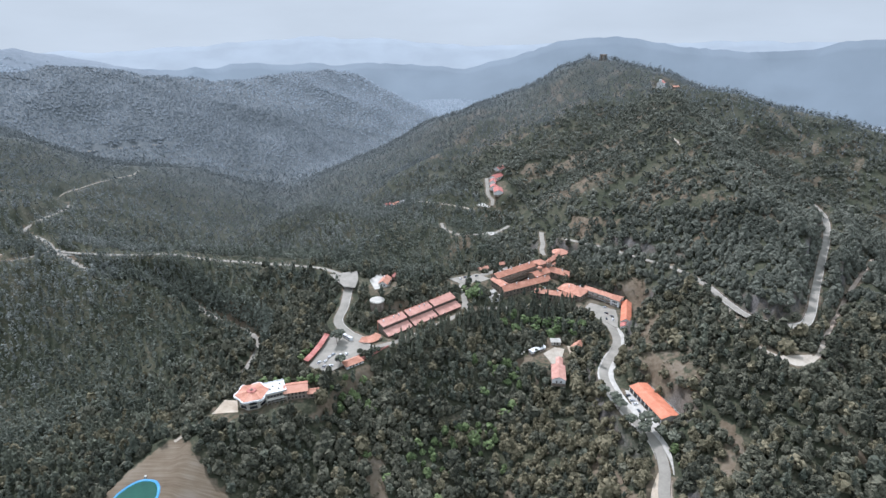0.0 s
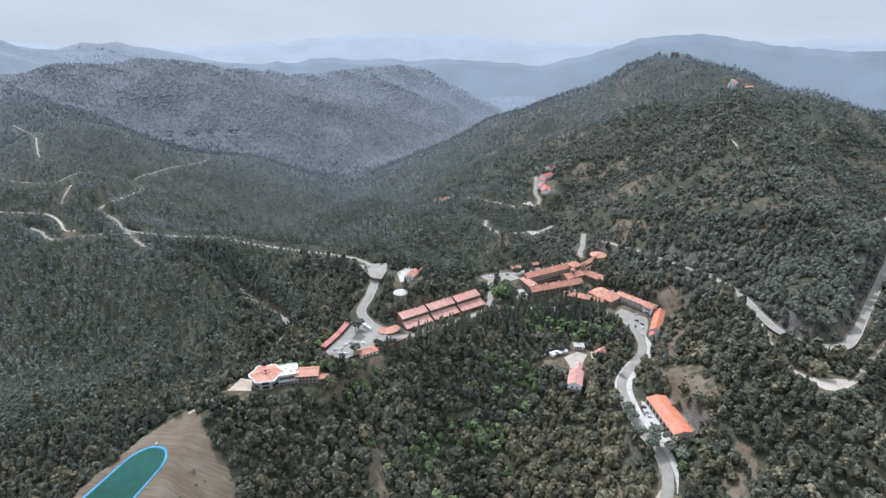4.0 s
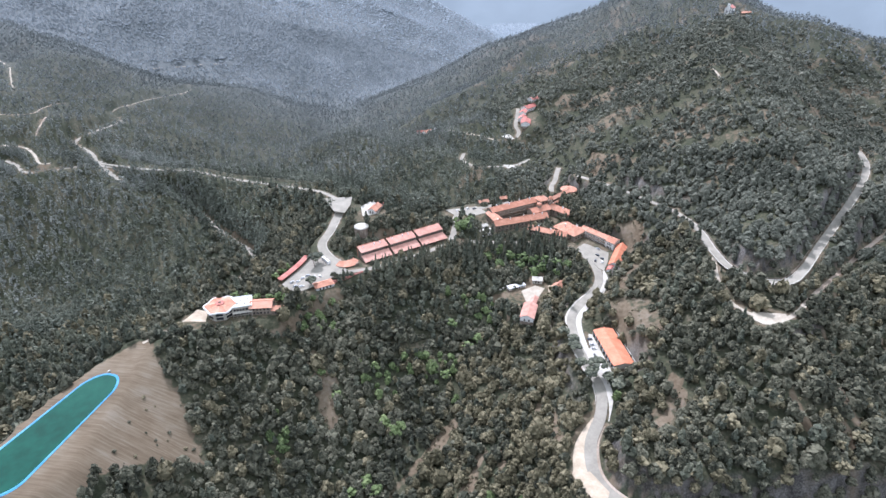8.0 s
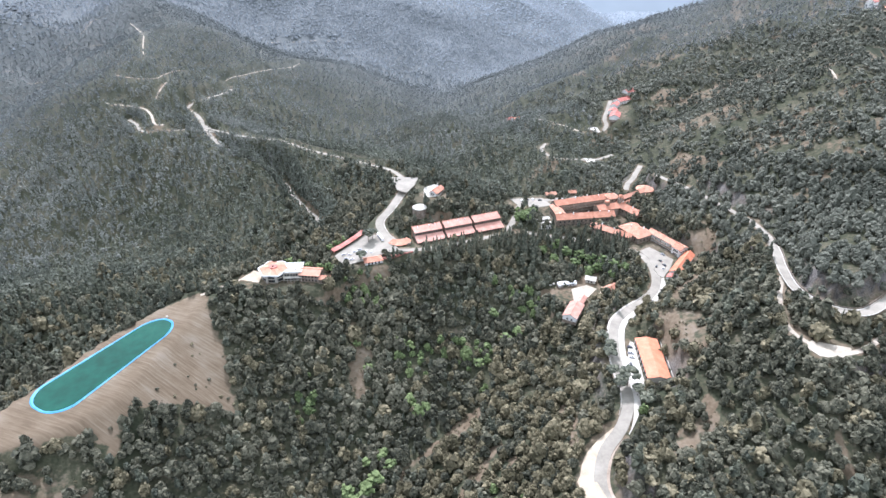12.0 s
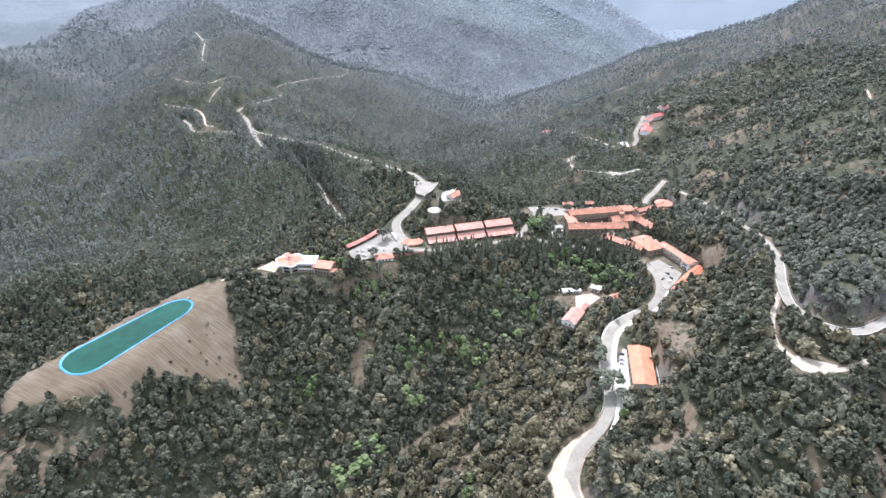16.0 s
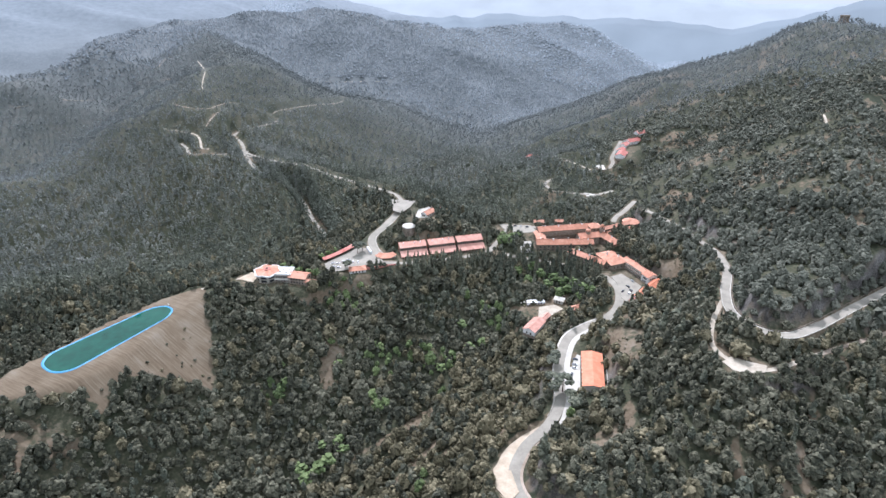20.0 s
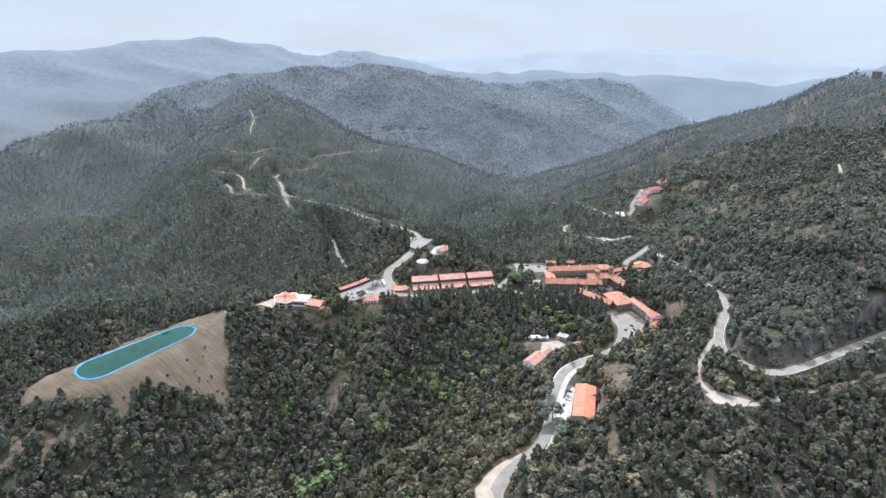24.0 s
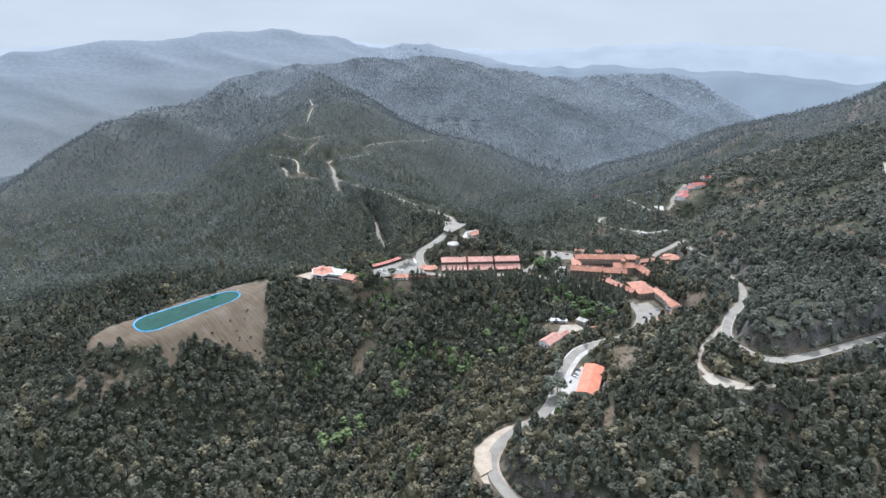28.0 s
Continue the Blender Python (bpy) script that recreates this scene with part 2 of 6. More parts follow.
def ground_material():
    """Scrubby forest floor, with bare earth where the mask says so, streaked down the bank; far off, painted haze."""
    m = bpy.data.materials.new("mountain_ground")
    m.use_nodes = True
    n, l = m.node_tree.nodes, m.node_tree.links
    shader = n["Principled BSDF"]
    shader.inputs["Roughness"].default_value, shader.inputs["Specular IOR Level"].default_value = 0.95, 0.2
    where = n.new("ShaderNodeNewGeometry")

    def noise_of(scale, detail=4.0, turn=0.0, stretch=(1, 1, 1)):
        t, mapping = n.new("ShaderNodeTexNoise"), n.new("ShaderNodeMapping")
        mapping.vector_type = "TEXTURE"
        mapping.inputs["Rotation"].default_value, mapping.inputs["Scale"].default_value = (0, 0, radians(turn)), stretch
        l.new(where.outputs["Position"], mapping.inputs["Vector"])
        l.new(mapping.outputs[0], t.inputs["Vector"])
        t.inputs["Scale"].default_value, t.inputs["Detail"].default_value = scale, detail
        return t.outputs["Fac"]

    def ramp_of(value, colours, low=0.3, high=0.7):
        r = n.new("ShaderNodeValToRGB")
        while len(r.color_ramp.elements) < len(colours):
            r.color_ramp.elements.new(0.5)
        for k, c in enumerate(colours):
            e = r.color_ramp.elements[k]
            e.position, e.color = low + (high - low) * k / (len(colours) - 1), (*c, 1)
        l.new(value, r.inputs[0])
        return r.outputs[0]

    def join(op, a, b):
        q = n.new("ShaderNodeMath")
        q.operation = op
        for k, s in enumerate((a, b)):
            if isinstance(s, float):
                q.inputs[k].default_value = s
            else:
                l.new(s, q.inputs[k])
        return q.outputs[0]

    floor = ramp_of(join("ADD", join("MULTIPLY", noise_of(0.45, 5), 0.55), join("MULTIPLY", noise_of(0.035, 4), 0.45)), [(0.028, 0.034, 0.019), (0.044, 0.048, 0.027), (0.068, 0.066, 0.040), (0.125, 0.107, 0.074)], 0.36, 0.66)
    graded, ruts = n.new("ShaderNodeAttribute"), n.new("ShaderNodeMix")  # ruts run down the graded bank only
    graded.attribute_name = "graded"
    l.new(graded.outputs["Fac"], ruts.inputs[0])
    l.new(noise_of(0.35, 6), ruts.inputs[2])
    l.new(noise_of(0.8, 7, 63.6 - 82, (13, 1.0, 13)), ruts.inputs[3])
    streaks = join("ADD", join("MULTIPLY", ruts.outputs[0], 0.48), join("MULTIPLY", noise_of(0.05, 6), 0.52))
    earth = ramp_of(streaks, [(0.098, 0.073, 0.046), (0.130, 0.099, 0.064), (0.155, 0.122, 0.082), (0.182, 0.152, 0.112)], 0.36, 0.64)
    mask = n.new("ShaderNodeAttribute")
    mask.attribute_name = "bare"
    edge = n.new("ShaderNodeMapRange")
    l.new(join("ADD", mask.outputs["Fac"], join("MULTIPLY", join("SUBTRACT", noise_of(0.25, 5), 0.5), 0.9)), edge.inputs[0])
    edge.inputs[1].default_value, edge.inputs[2].default_value = 0.4, 0.6
    mix = n.new("ShaderNodeMix")
    mix.data_type = "RGBA"
    l.new(edge.outputs[0], mix.inputs[0])
    l.new(floor, mix.inputs[6])
    l.new(earth, mix.inputs[7])
    rock, stony = n.new("ShaderNodeAttribute"), n.new("ShaderNodeMix")
    rock.attribute_name, stony.data_type = "rock", "RGBA"
    l.new(rock.outputs["Fac"], stony.inputs[0])
    l.new(mix.outputs[2], stony.inputs[6])
    l.new(ramp_of(join("ADD", join("MULTIPLY", noise_of(0.9, 6), 0.5), join("MULTIPLY", noise_of(0.14, 5, 20, (1, 1, 4)), 0.5)), [(0.030, 0.028, 0.025), (0.062, 0.057, 0.050), (0.105, 0.098, 0.087), (0.16, 0.15, 0.134)], 0.36, 0.64), stony.inputs[7])
    # Haze painted into the far ground: greyer first, then bluer with distance.
    hazed = n.new("ShaderNodeMix")
    hazed.data_type = "RGBA"
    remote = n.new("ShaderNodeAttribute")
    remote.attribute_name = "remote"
    l.new(remote.outputs["Fac"], hazed.inputs[0])
    l.new(stony.outputs[2], hazed.inputs[6])
    l.new(ramp_of(join("ADD", join("MULTIPLY", noise_of(0.012, 4), 0.15), join("MULTIPLY", noise_of(0.16, 4), 0.85)), [(0.098, 0.108, 0.107), (0.13, 0.142, 0.142), (0.168, 0.181, 0.182)]), hazed.inputs[7])
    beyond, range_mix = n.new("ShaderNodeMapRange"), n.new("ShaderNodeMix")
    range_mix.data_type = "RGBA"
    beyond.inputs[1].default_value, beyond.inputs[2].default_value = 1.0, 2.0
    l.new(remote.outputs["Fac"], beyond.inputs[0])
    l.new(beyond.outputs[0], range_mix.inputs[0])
    l.new(hazed.outputs[2], range_mix.inputs[6])
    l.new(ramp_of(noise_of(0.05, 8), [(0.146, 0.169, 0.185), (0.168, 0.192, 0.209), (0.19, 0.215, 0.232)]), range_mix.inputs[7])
    l.new(range_mix.outputs[2], shader.inputs["Base Color"])
    rise = n.new("ShaderNodeBump")
    rise.inputs["Strength"].default_value, rise.inputs["Distance"].default_value = 0.7, 0.8
    l.new(streaks, rise.inputs["Height"])
    l.new(rise.outputs[0], shader.inputs["Normal"])
    return m


LAND = ground_material()
# Mountains that glow evenly, the haze painted as emission.
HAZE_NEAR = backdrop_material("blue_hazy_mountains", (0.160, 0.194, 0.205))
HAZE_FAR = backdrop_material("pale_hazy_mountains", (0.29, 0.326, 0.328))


# ---- the lie of the land: mountain crests with falling sides ----
def value_noise(x, y, seed=0):
    """Smooth noise of unit cells, about -1 to 1, for arrays."""
    x, y = np.asarray(x, float) + 1000.0, np.asarray(y, float) + 1000.0
    ix, iy = np.floor(x).astype(np.int64), np.floor(y).astype(np.int64)
    u, v = x - ix, y - iy
    u, v = u * u * (3 - 2 * u), v * v * (3 - 2 * v)

    def corner(a, b):
        n = (a * 374761393 + b * 668265263 + seed * 974711) & 0x7FFFFFFF
        n = ((n ^ (n >> 13)) * 1274126177) & 0x7FFFFFFF
        return ((n ^ (n >> 16)) & 0xFFFF) / 32767.5 - 1

    return ((corner(ix, iy) * (1 - u) + corner(ix + 1, iy) * u) * (1 - v)
            + (corner(ix, iy + 1) * (1 - u) + corner(ix + 1, iy + 1) * u) * v)


CRESTS = [
    # slope of the sides, then the crest's points
    ("reservoir spur", 0.72, [(-345, 20, -95), (-272, 170, -22), (-262, 290, -13), (-216, 374, -6), (-165, 409, -12)]),
    ("monastery saddle", 0.56, [(-165, 409, -9), (-110, 460, -4), (-20, 485, -8), (60, 515, -7), (140, 530, -6), (180, 470, -13)]),
    ("garden knoll", 0.50, [(-30, 520, 4), (-62, 565, 10), (-105, 633, -4)]),
    ("junction spur", 0.62, [(-105, 633, -4), (-200, 712, -14), (-245, 747, -15), (-345, 825, -33), (-400, 862, -37), (-450, 955, -35), (-520, 1060, -2), (-565, 1228, 49), (-700, 1400, 69), (-960, 1700, 82)]),
    ("loop knoll", 0.55, [(-400, 862, -38), (-463, 852, -29), (-494, 934, -15), (-535, 1030, 6), (-596, 1150, 40)]),
    ("track spur", 0.5, [(-436, 1128, -30), (-405, 1205, -36), (-347, 1302, -44), (-300, 1400, -75)]),
    ("west spur", 0.42, [(-220, 370, -24), (-300, 410, -37), (-410, 405, -44), (-540, 380, -80), (-700, 320, -120)]),
    ("barn shelf", 0.48, [(190, 460, -24), (125, 400, -30), (115, 330, -30), (95, 250, -29), (70, 190, -34)]),
    ("road cutting", 0.70, [(236, 330, 46), (262, 337, 52), (300, 364, 54), (350, 399, 58), (400, 437, 63), (440, 480, 68)]),
    ("road spur", 0.64, [(93, 227, -9), (130, 215, -6), (190, 245, 21), (195, 300, 27), (255, 372, 43), (324, 412, 68), (368, 520, 94), (420, 640, 114), (520, 800, 114), (654, 1010, 106)]),
    ("tower hill", 0.46, [(654, 1010, 106), (668, 1120, 132), (662, 1216, 147), (590, 1345, 38), (500, 1480, -42), (430, 1680, -135)]),
    ("east crest", 0.39, [(654, 1010, 106), (740, 900, 98), (860, 760, 62), (980, 600, 35), (1150, 480, 0)]),
    ("village shoulder", 0.44, [(660, 1110, 126), (450, 960, 67), (310, 880, 24), (225, 850, 8)]),
    ("forest knoll", 0.53, [(130, 600, -20), (110, 690, -14), (60, 800, -32), (0, 920, -63), (-34, 1040, -83), (-70, 1130, -122)]),
    ("south flank", 0.46, [(-600, 1260, 31), (-560, 1040, 11), (-640, 880, -70), (-800, 840, -99), (-1000, 780, -140)]),
    ("long ridge", 0.51, [(-960, 1700, 82), (-600, 1930, 96), (-210, 2100, 28), (100, 2330, 20), (300, 2490, 4), (350, 2600, -40), (440, 2700, -150)]),
    ("southwest spur", 0.50, [(-960, 1700, 82), (-1020, 1340, 40), (-1045, 1170, 2), (-1100, 955, -34), (-1090, 720, -84), (-1110, 480, -135)]),
    ("western range", 0.30, [(-2900, 900, -20), (-2511, 1450, 40), (-2229, 2007, 112), (-1597, 2657, 165), (-1261, 2832, 90), (-900, 3300, 60)]),
]
FLOOR = -190.0


def crest_height(x, y, slope, points, rounding=14.0):
    best = np.full(x.shape, -1e4)
    for (ax, ay, az), (bx, by, bz) in zip(points, points[1:]):
        dx, dy = bx - ax, by - ay
        s = np.clip(((x - ax) * dx + (y - ay) * dy) / (dx * dx + dy * dy), 0, 1)
        d = np.hypot(x - ax - s * dx, y - ay - s * dy)
        best = np.maximum(best, az + s * (bz - az) - slope * (np.sqrt(d * d + rounding**2) - rounding))
    return best


def land(x, y):
    """Height of the natural ground."""
    x, y = np.asarray(x, float), np.asarray(y, float)
    k = 0.07
    total = np.exp(k * (FLOOR + 0 * x) / 1)
    for _, slope, points in CRESTS:
        total = total + np.exp(k * crest_height(x, y, slope, points))
    return np.log(total) / k


# roads and tracks: width, then the middle line
ROADS = {
    "main_road": (7.4, [(290, 160, -38), (220, 166, -33), (160, 174, -29), (110, 183, -26), (84, 191, -25), (68, 206, -24.5), (63, 224, -24), (70, 245, -22.5), (85, 264, -20.5),
                        (94, 285, -18.8), (95, 312, -18.4), (97, 335, -18), (105, 363, -17.6), (120, 380, -17.2), (137, 393, -16.6), (150, 410, -16), (156, 432, -15.6), (155, 452, -15.5), (146, 468, -15.6)]),
    "terrace_road": (5.0, [(146, 468, -15.6), (128, 480, -16), (104, 489, -16), (72, 492, -14), (48, 492, -10), (30, 486, -8), (5, 474, -7.6), (-22, 463, -7.2), (-48, 453, -6), (-70, 450, -5)]),
    "square_road": (6.0, [(32, 488, -8), (38, 503, -8), (44, 520, -8), (52, 545, -8), (75, 556, -8), (110, 563, -8), (122, 566, -8)]),
    "hill_road": (5.8, [(206, 600, 2), (220, 561, 7), (228, 540, 9), (236, 499, 14), (241, 462, 20), (238, 430, 25), (228, 394, 31), (217, 363, 34),
                        (212, 334, 35), (221, 315, 35), (238, 306, 36), (258, 315, 37), (295, 342, 39), (355, 385, 43), (405, 422, 49), (445, 462, 53), (470, 520, 58)]),
    "dirt_track": (3.4, [(212, 352, 33), (199, 328, 31), (190, 300, 30.5), (195, 284, 30), (207, 275, 29.5), (222, 277, 29.5), (240, 287, 29.2)]),
    "cut_track": (3.2, [(236, 285, 29.2), (256, 297, 29), (305, 324, 28), (345, 345, 30), (420, 380, 34)]),
    "garden_road": (8.0, [(-70, 462, -5), (-82, 478, -4.5), (-88, 498, -2), (-79, 515, 3), (-70, 540, 7.5), (-64, 560, 11)]),
    "ridge_road": (4.6, [(-64, 560, 11), (-84, 607, 3), (-105, 633, -2), (-150, 670, -7), (-200, 710, -12), (-245, 745, -13), (-290, 780, -22), (-345, 825, -31), (-396, 865, -36)]),
    "hairpin_road": (6.0, [(-396, 865, -36), (-406, 886, -32), (-426, 915, -30), (-444, 935, -29), (-446, 952, -28), (-436, 996, -30), (-424, 1044, -35), (-419, 1068, -36), (-423, 1087, -34)]),
    "forest_road": (6.0, [(-388, 858, -36), (-376, 836, -37), (-351, 804, -41), (-326, 778, -48), (-274, 738, -50), (-235, 692, -47), (-212, 652, -47), (-188, 611, -46), (-167, 580, -44), (-158, 551, -42), (-170, 510, -40), (-190, 470, -38)]),
    "valley_road": (5.0, [(-396, 865, -36), (-420, 848, -34), (-451, 835, -31.5), (-475, 834, -31), (-492, 857, -29.5), (-515, 880, -29)]),
    "lay_by": (11.0, [(80, 262, -21.1), (69, 250, -22.3), (61, 238, -23.4), (57, 224, -24.0), (58, 210, -24.5), (66, 197, -24.9)]),
    "far_path": (3.4, [(118, 900, -33), (129, 880, -30), (141, 852, -25), (152, 825, -21), (165, 800, -19), (176, 786, -19)]),
    "terrace_path": (2.2, [(-219, 384, -7.3), (-210, 392, -7.4), (-200, 400, -7.4), (-194, 407, -7.3)]),
    "north_road": (5.6, [(170, 583, -8), (176, 598, -8), (187, 615, -8), (194, 630, -9), (207, 655, -10)]),
    "village_road": (5.5, [(178, 786, -13), (190, 778, -10), (198, 790, -6), (199, 808, -3), (208, 832, 2), (218, 858, 8)]),
    "summit_track": (2.6, [(-484, 916, -8), (-485, 937, -1), (-487, 972, 4)]),
    "ridge_track": (2.0, [(-690, 1300, 40), (-650, 1240, 41), (-592, 1146, 46), (-579, 1114, 42), (-562, 1070, 33), (-551, 1048, 29)]),
    "terrace_track": (2.2, [(-845, 1294, -12), (-816, 1326, 14), (-812, 1375, 32), (-782, 1382, 42)]),
    "knoll_track": (2.4, [(-589, 998, 12), (-562, 981, 11), (-529, 969, 11), (-504, 974, 10), (-502, 1003, 9), (-495, 1035, 7), (-484, 1053, 3)]),
    "shoulder_track": (2.6, [(-942, 1151, -23), (-931, 1161, -28), (-924, 1195, -35), (-905, 1223, -39)]),
    "lower_track": (3.2, [(-872, 1176, -49), (-862, 1170, -50), (-843, 1165, -50), (-814, 1160, -45), (-780, 1130, -36)]),
    "workshop_path": (2.2, [(112, 428, -28.6), (109, 420, -29), (102, 398, -29.2), (92, 374, -30), (87, 356, -31)]),
    "loop_track": (3.6, [(-446, 849, -27), (-460, 848, -25), (-473, 870, -20), (-492, 895, -18), (-509, 902, -16), (-540, 915, -17), (-570, 925, -17)]),
    "slope_track": (2.0, [(-845, 1294, -12), (-777, 1264, 0), (-728, 1250, 8), (-660, 1190, 26), (-605, 1126, 40)]),
    "crest_track": (2.6, [(398, 662, 102), (394, 646, 100), (389, 630, 97)]),
    "far_road": (2.2, [(-423, 1087, -34), (-436, 1092, -29), (-430, 1106, -24), (-412, 1130, -24), (-392, 1170, -27), (-370, 1216, -33), (-348, 1251, -38), (-339, 1280, -38)]),
    "contour_track": (3.0, [(-507, 1606, -61), (-485, 1631, -64), (-450, 1650, -67), (-414, 1664, -69), (-382, 1686, -70), (-303, 1717, -79)]),
    "west_track": (2.4, [(-1008, 1074, -29), (-996, 1086, -27), (-982, 1100, -26), (-976, 1114, -22)]),
    "bend_road": (5.0, [(117, 790, -33), (101, 735, -20), (102, 712, -17), (112, 695, -16), (137, 700, -20), (166, 708, -24), (190, 715, -20)]),
}

# level places: middle, half length, half width, turn in degrees, height, shoulder
PADS = [
    (-249, 315, 78, 24, 63.6, -7.6, 2.2),     # reservoir crown, bounded by its rim
    (-97, 456, 33, 19, 48, -4.6, 6),          # car park
    (-158, 409, 38, 13, 8, -7.5, 6),          # restaurant
    (-13, 485, 48, 10, 21, -7.0, 7),          # guest houses
    (112, 530, 42, 24, 12, -11.0, 5),         # monastery
    (60, 552, 24, 14, 10, -8.0, 6),           # north square
    (164, 466, 40, 20, -52, -15.5, 6),        # east yard
    (115, 321, 26, 13, 86, -18.6, 4),         # barn
    (-88, 433, 9, 5, 18, -7.2, 4),           # kiosk
    (205, 277, 16, 8, 25, 30.1, 5),           # bend of the dirt track
    (92, 418, 24, 14, 45, -29.0, 6),          # workshops
    (-38, 528, 20, 14, 70, 11.0, 6),          # garden knoll
    (630, 972, 26, 12, 40, 119.0, 8),         # chapel
    (662, 1216, 14, 10, 0, 147.0, 8),         # tower
    (222, 815, 40, 10, 65, 5.0, 8),           # village
]


def smooth(e):
    e = np.clip(e, 0, 1)
    return e * e * (3 - 2 * e)


def through_points(points, steps=6):
    """A smooth line through the given points."""
    p = np.array(points, float)
    q = np.concatenate([[2 * p[0] - p[1]], p, [2 * p[-1] - p[-2]]])
    out = []
    for a, b, c, d in zip(q, q[1:], q[2:], q[3:]):
        for t in np.arange(steps) / steps:
            out.append(0.5 * (2 * b + (c - a) * t + (2 * a - 5 * b + 4 * c - d) * t * t + (3 * b - a - 3 * c + d) * t**3))
    return [tuple(v) for v in out] + [tuple(p[-1])]


ROADS = {name: (width, through_points(points)) for name, (width, points) in ROADS.items()}


def along(x, y, points):
    """Distance to a line of points and the height of its nearest spot; far off, only that it is far."""
    shape = x.shape
    near, height = np.full(x.size, 1e9), np.zeros(x.size)
    line = np.array(points)
    (x0, y0), (x1, y1) = line[:, :2].min(0) - 30, line[:, :2].max(0) + 30
    some = np.flatnonzero((x.ravel() > x0) & (x.ravel() < x1) & (y.ravel() > y0) & (y.ravel() < y1))
    px, py = x.ravel()[some], y.ravel()[some]
    best, level = np.full(some.size, 1e9), np.zeros(some.size)
    for (ax, ay, az), (bx, by, bz) in zip(points, points[1:]):
        dx, dy = bx - ax, by - ay
        s = np.clip(((px - ax) * dx + (py - ay) * dy) / (dx * dx + dy * dy), 0, 1)
        d = np.hypot(px - ax - s * dx, py - ay - s * dy)
        level = np.where(d < best, az + s * (bz - az), level)
        best = np.minimum(best, d)
    near[some], height[some] = best, level
    return near.reshape(shape), height.reshape(shape)


# the reservoir's level crown, and the foot of its graded bank
RIM = [(-216, 386), (-219.5, 352), (-225, 314), (-234, 273), (-252, 251), (-272, 238), (-288, 227), (-297, 233), (-302, 250), (-296, 268), (-286, 283), (-270, 324), (-246, 363), (-224, 386)]
FOOT = [(-214, 388), (-199, 358), (-184, 331), (-176, 314), (-167, 302), (-171, 290), (-181, 293), (-189, 287), (-196, 289), (-206, 279), (-213, 279), (-222, 269), (-225, 261), (-221, 250), (-217, 241), (-227, 241), (-238, 247), (-250, 242), (-262, 238), (-277, 231), (-291, 222), (-300, 229), (-306, 251), (-289, 286), (-273, 326), (-249, 365), (-226, 388)]



def outline_distance(x, y, outline):
    """Distance to a closed outline, negative inside it."""
    best, inside = np.full(x.shape, 1e9), np.zeros(x.shape, bool)
    for (ax, ay), (bx, by) in zip(outline, outline[1:] + outline[:1]):
        dx, dy = bx - ax, by - ay
        s = np.clip(((x - ax) * dx + (y - ay) * dy) / (dx * dx + dy * dy), 0, 1)
        best = np.minimum(best, np.hypot(x - ax - s * dx, y - ay - s * dy))
        if dy:
            inside ^= ((ay > y) != (by > y)) & (x < ax + (y - ay) * dx / dy)
    return np.where(inside, -best, best)


def pad_distance(x, y, pad):
    """Distance outside the rounded rectangle of a level place."""
    cx, cy, a, b, turn, _, _ = pad
    if pad is PADS[0]:
        return outline_distance(x, y, RIM)
    c, s = math.cos(radians(turn)), math.sin(radians(turn))
    u, v = abs((x - cx) * c + (y - cy) * s), abs(-(x - cx) * s + (y - cy) * c)
    r = min(a, b) * 0.6
    return np.hypot(np.maximum(u - a + r, 0), np.maximum(v - b + r, 0)) - r


BANKED = {"hill_road": 6, "main_road": 7, "lay_by": 7}  # steep cuttings and banks


def ground(x, y):
    """Height of the made ground: the land with its gullies, cut and filled for roads and level places."""
    x, y = np.asarray(x, float), np.asarray(y, float)
    h = land(x, y)
    far = np.clip((np.hypot(x, y - 300) - 250) / 900, 0, 1)
    folds = 1 - abs(value_noise(x / 95, y / 95, 3)) * 1.6 + 0.5 * value_noise(x / 37, y / 41, 5)
    ribs = 1 - abs(value_noise(x / 230, y / 210, 4)) * 1.7 + 0.25 * value_noise(x / 80, y / 75, 6)
    h = h + (folds * (2.5 + 2 * far) + ribs * 20 * far) * np.clip((h + 210) / 60, 0, 1) - 2 + value_noise(x / 14, y / 14, 8) * 0.5
    d = outline_distance(x, y, RIM)  # graded bank below the reservoir
    fan = smooth((x - 0.5 * (y - 306) + 262) / 16) * (1 - smooth((d - 60) / 35)) * smooth((y - 195) / 40)
    h = h + np.maximum(-7.6 - 0.66 * d - h, 0) * fan
    for pad in PADS:
        d = pad_distance(x, y, pad)
        h = h + (pad[5] - h) * (1 - smooth((d - 1) / (pad[6] * 2.2)))
    for road, (width, points) in ROADS.items():
        d, z = along(x, y, points)
        h = h + (z - h) * (1 - smooth((d - width / 2 - (5 if road in BANKED else 1.5)) / BANKED.get(road, 11)))
    return h


def embankment(x, y):
    """How far the bare graded bank round the reservoir reaches: 1 on it, 0 off it."""
    return smooth((2.5 * value_noise(x / 7, y / 7, 41) - outline_distance(x, y, FOOT)) / 4)


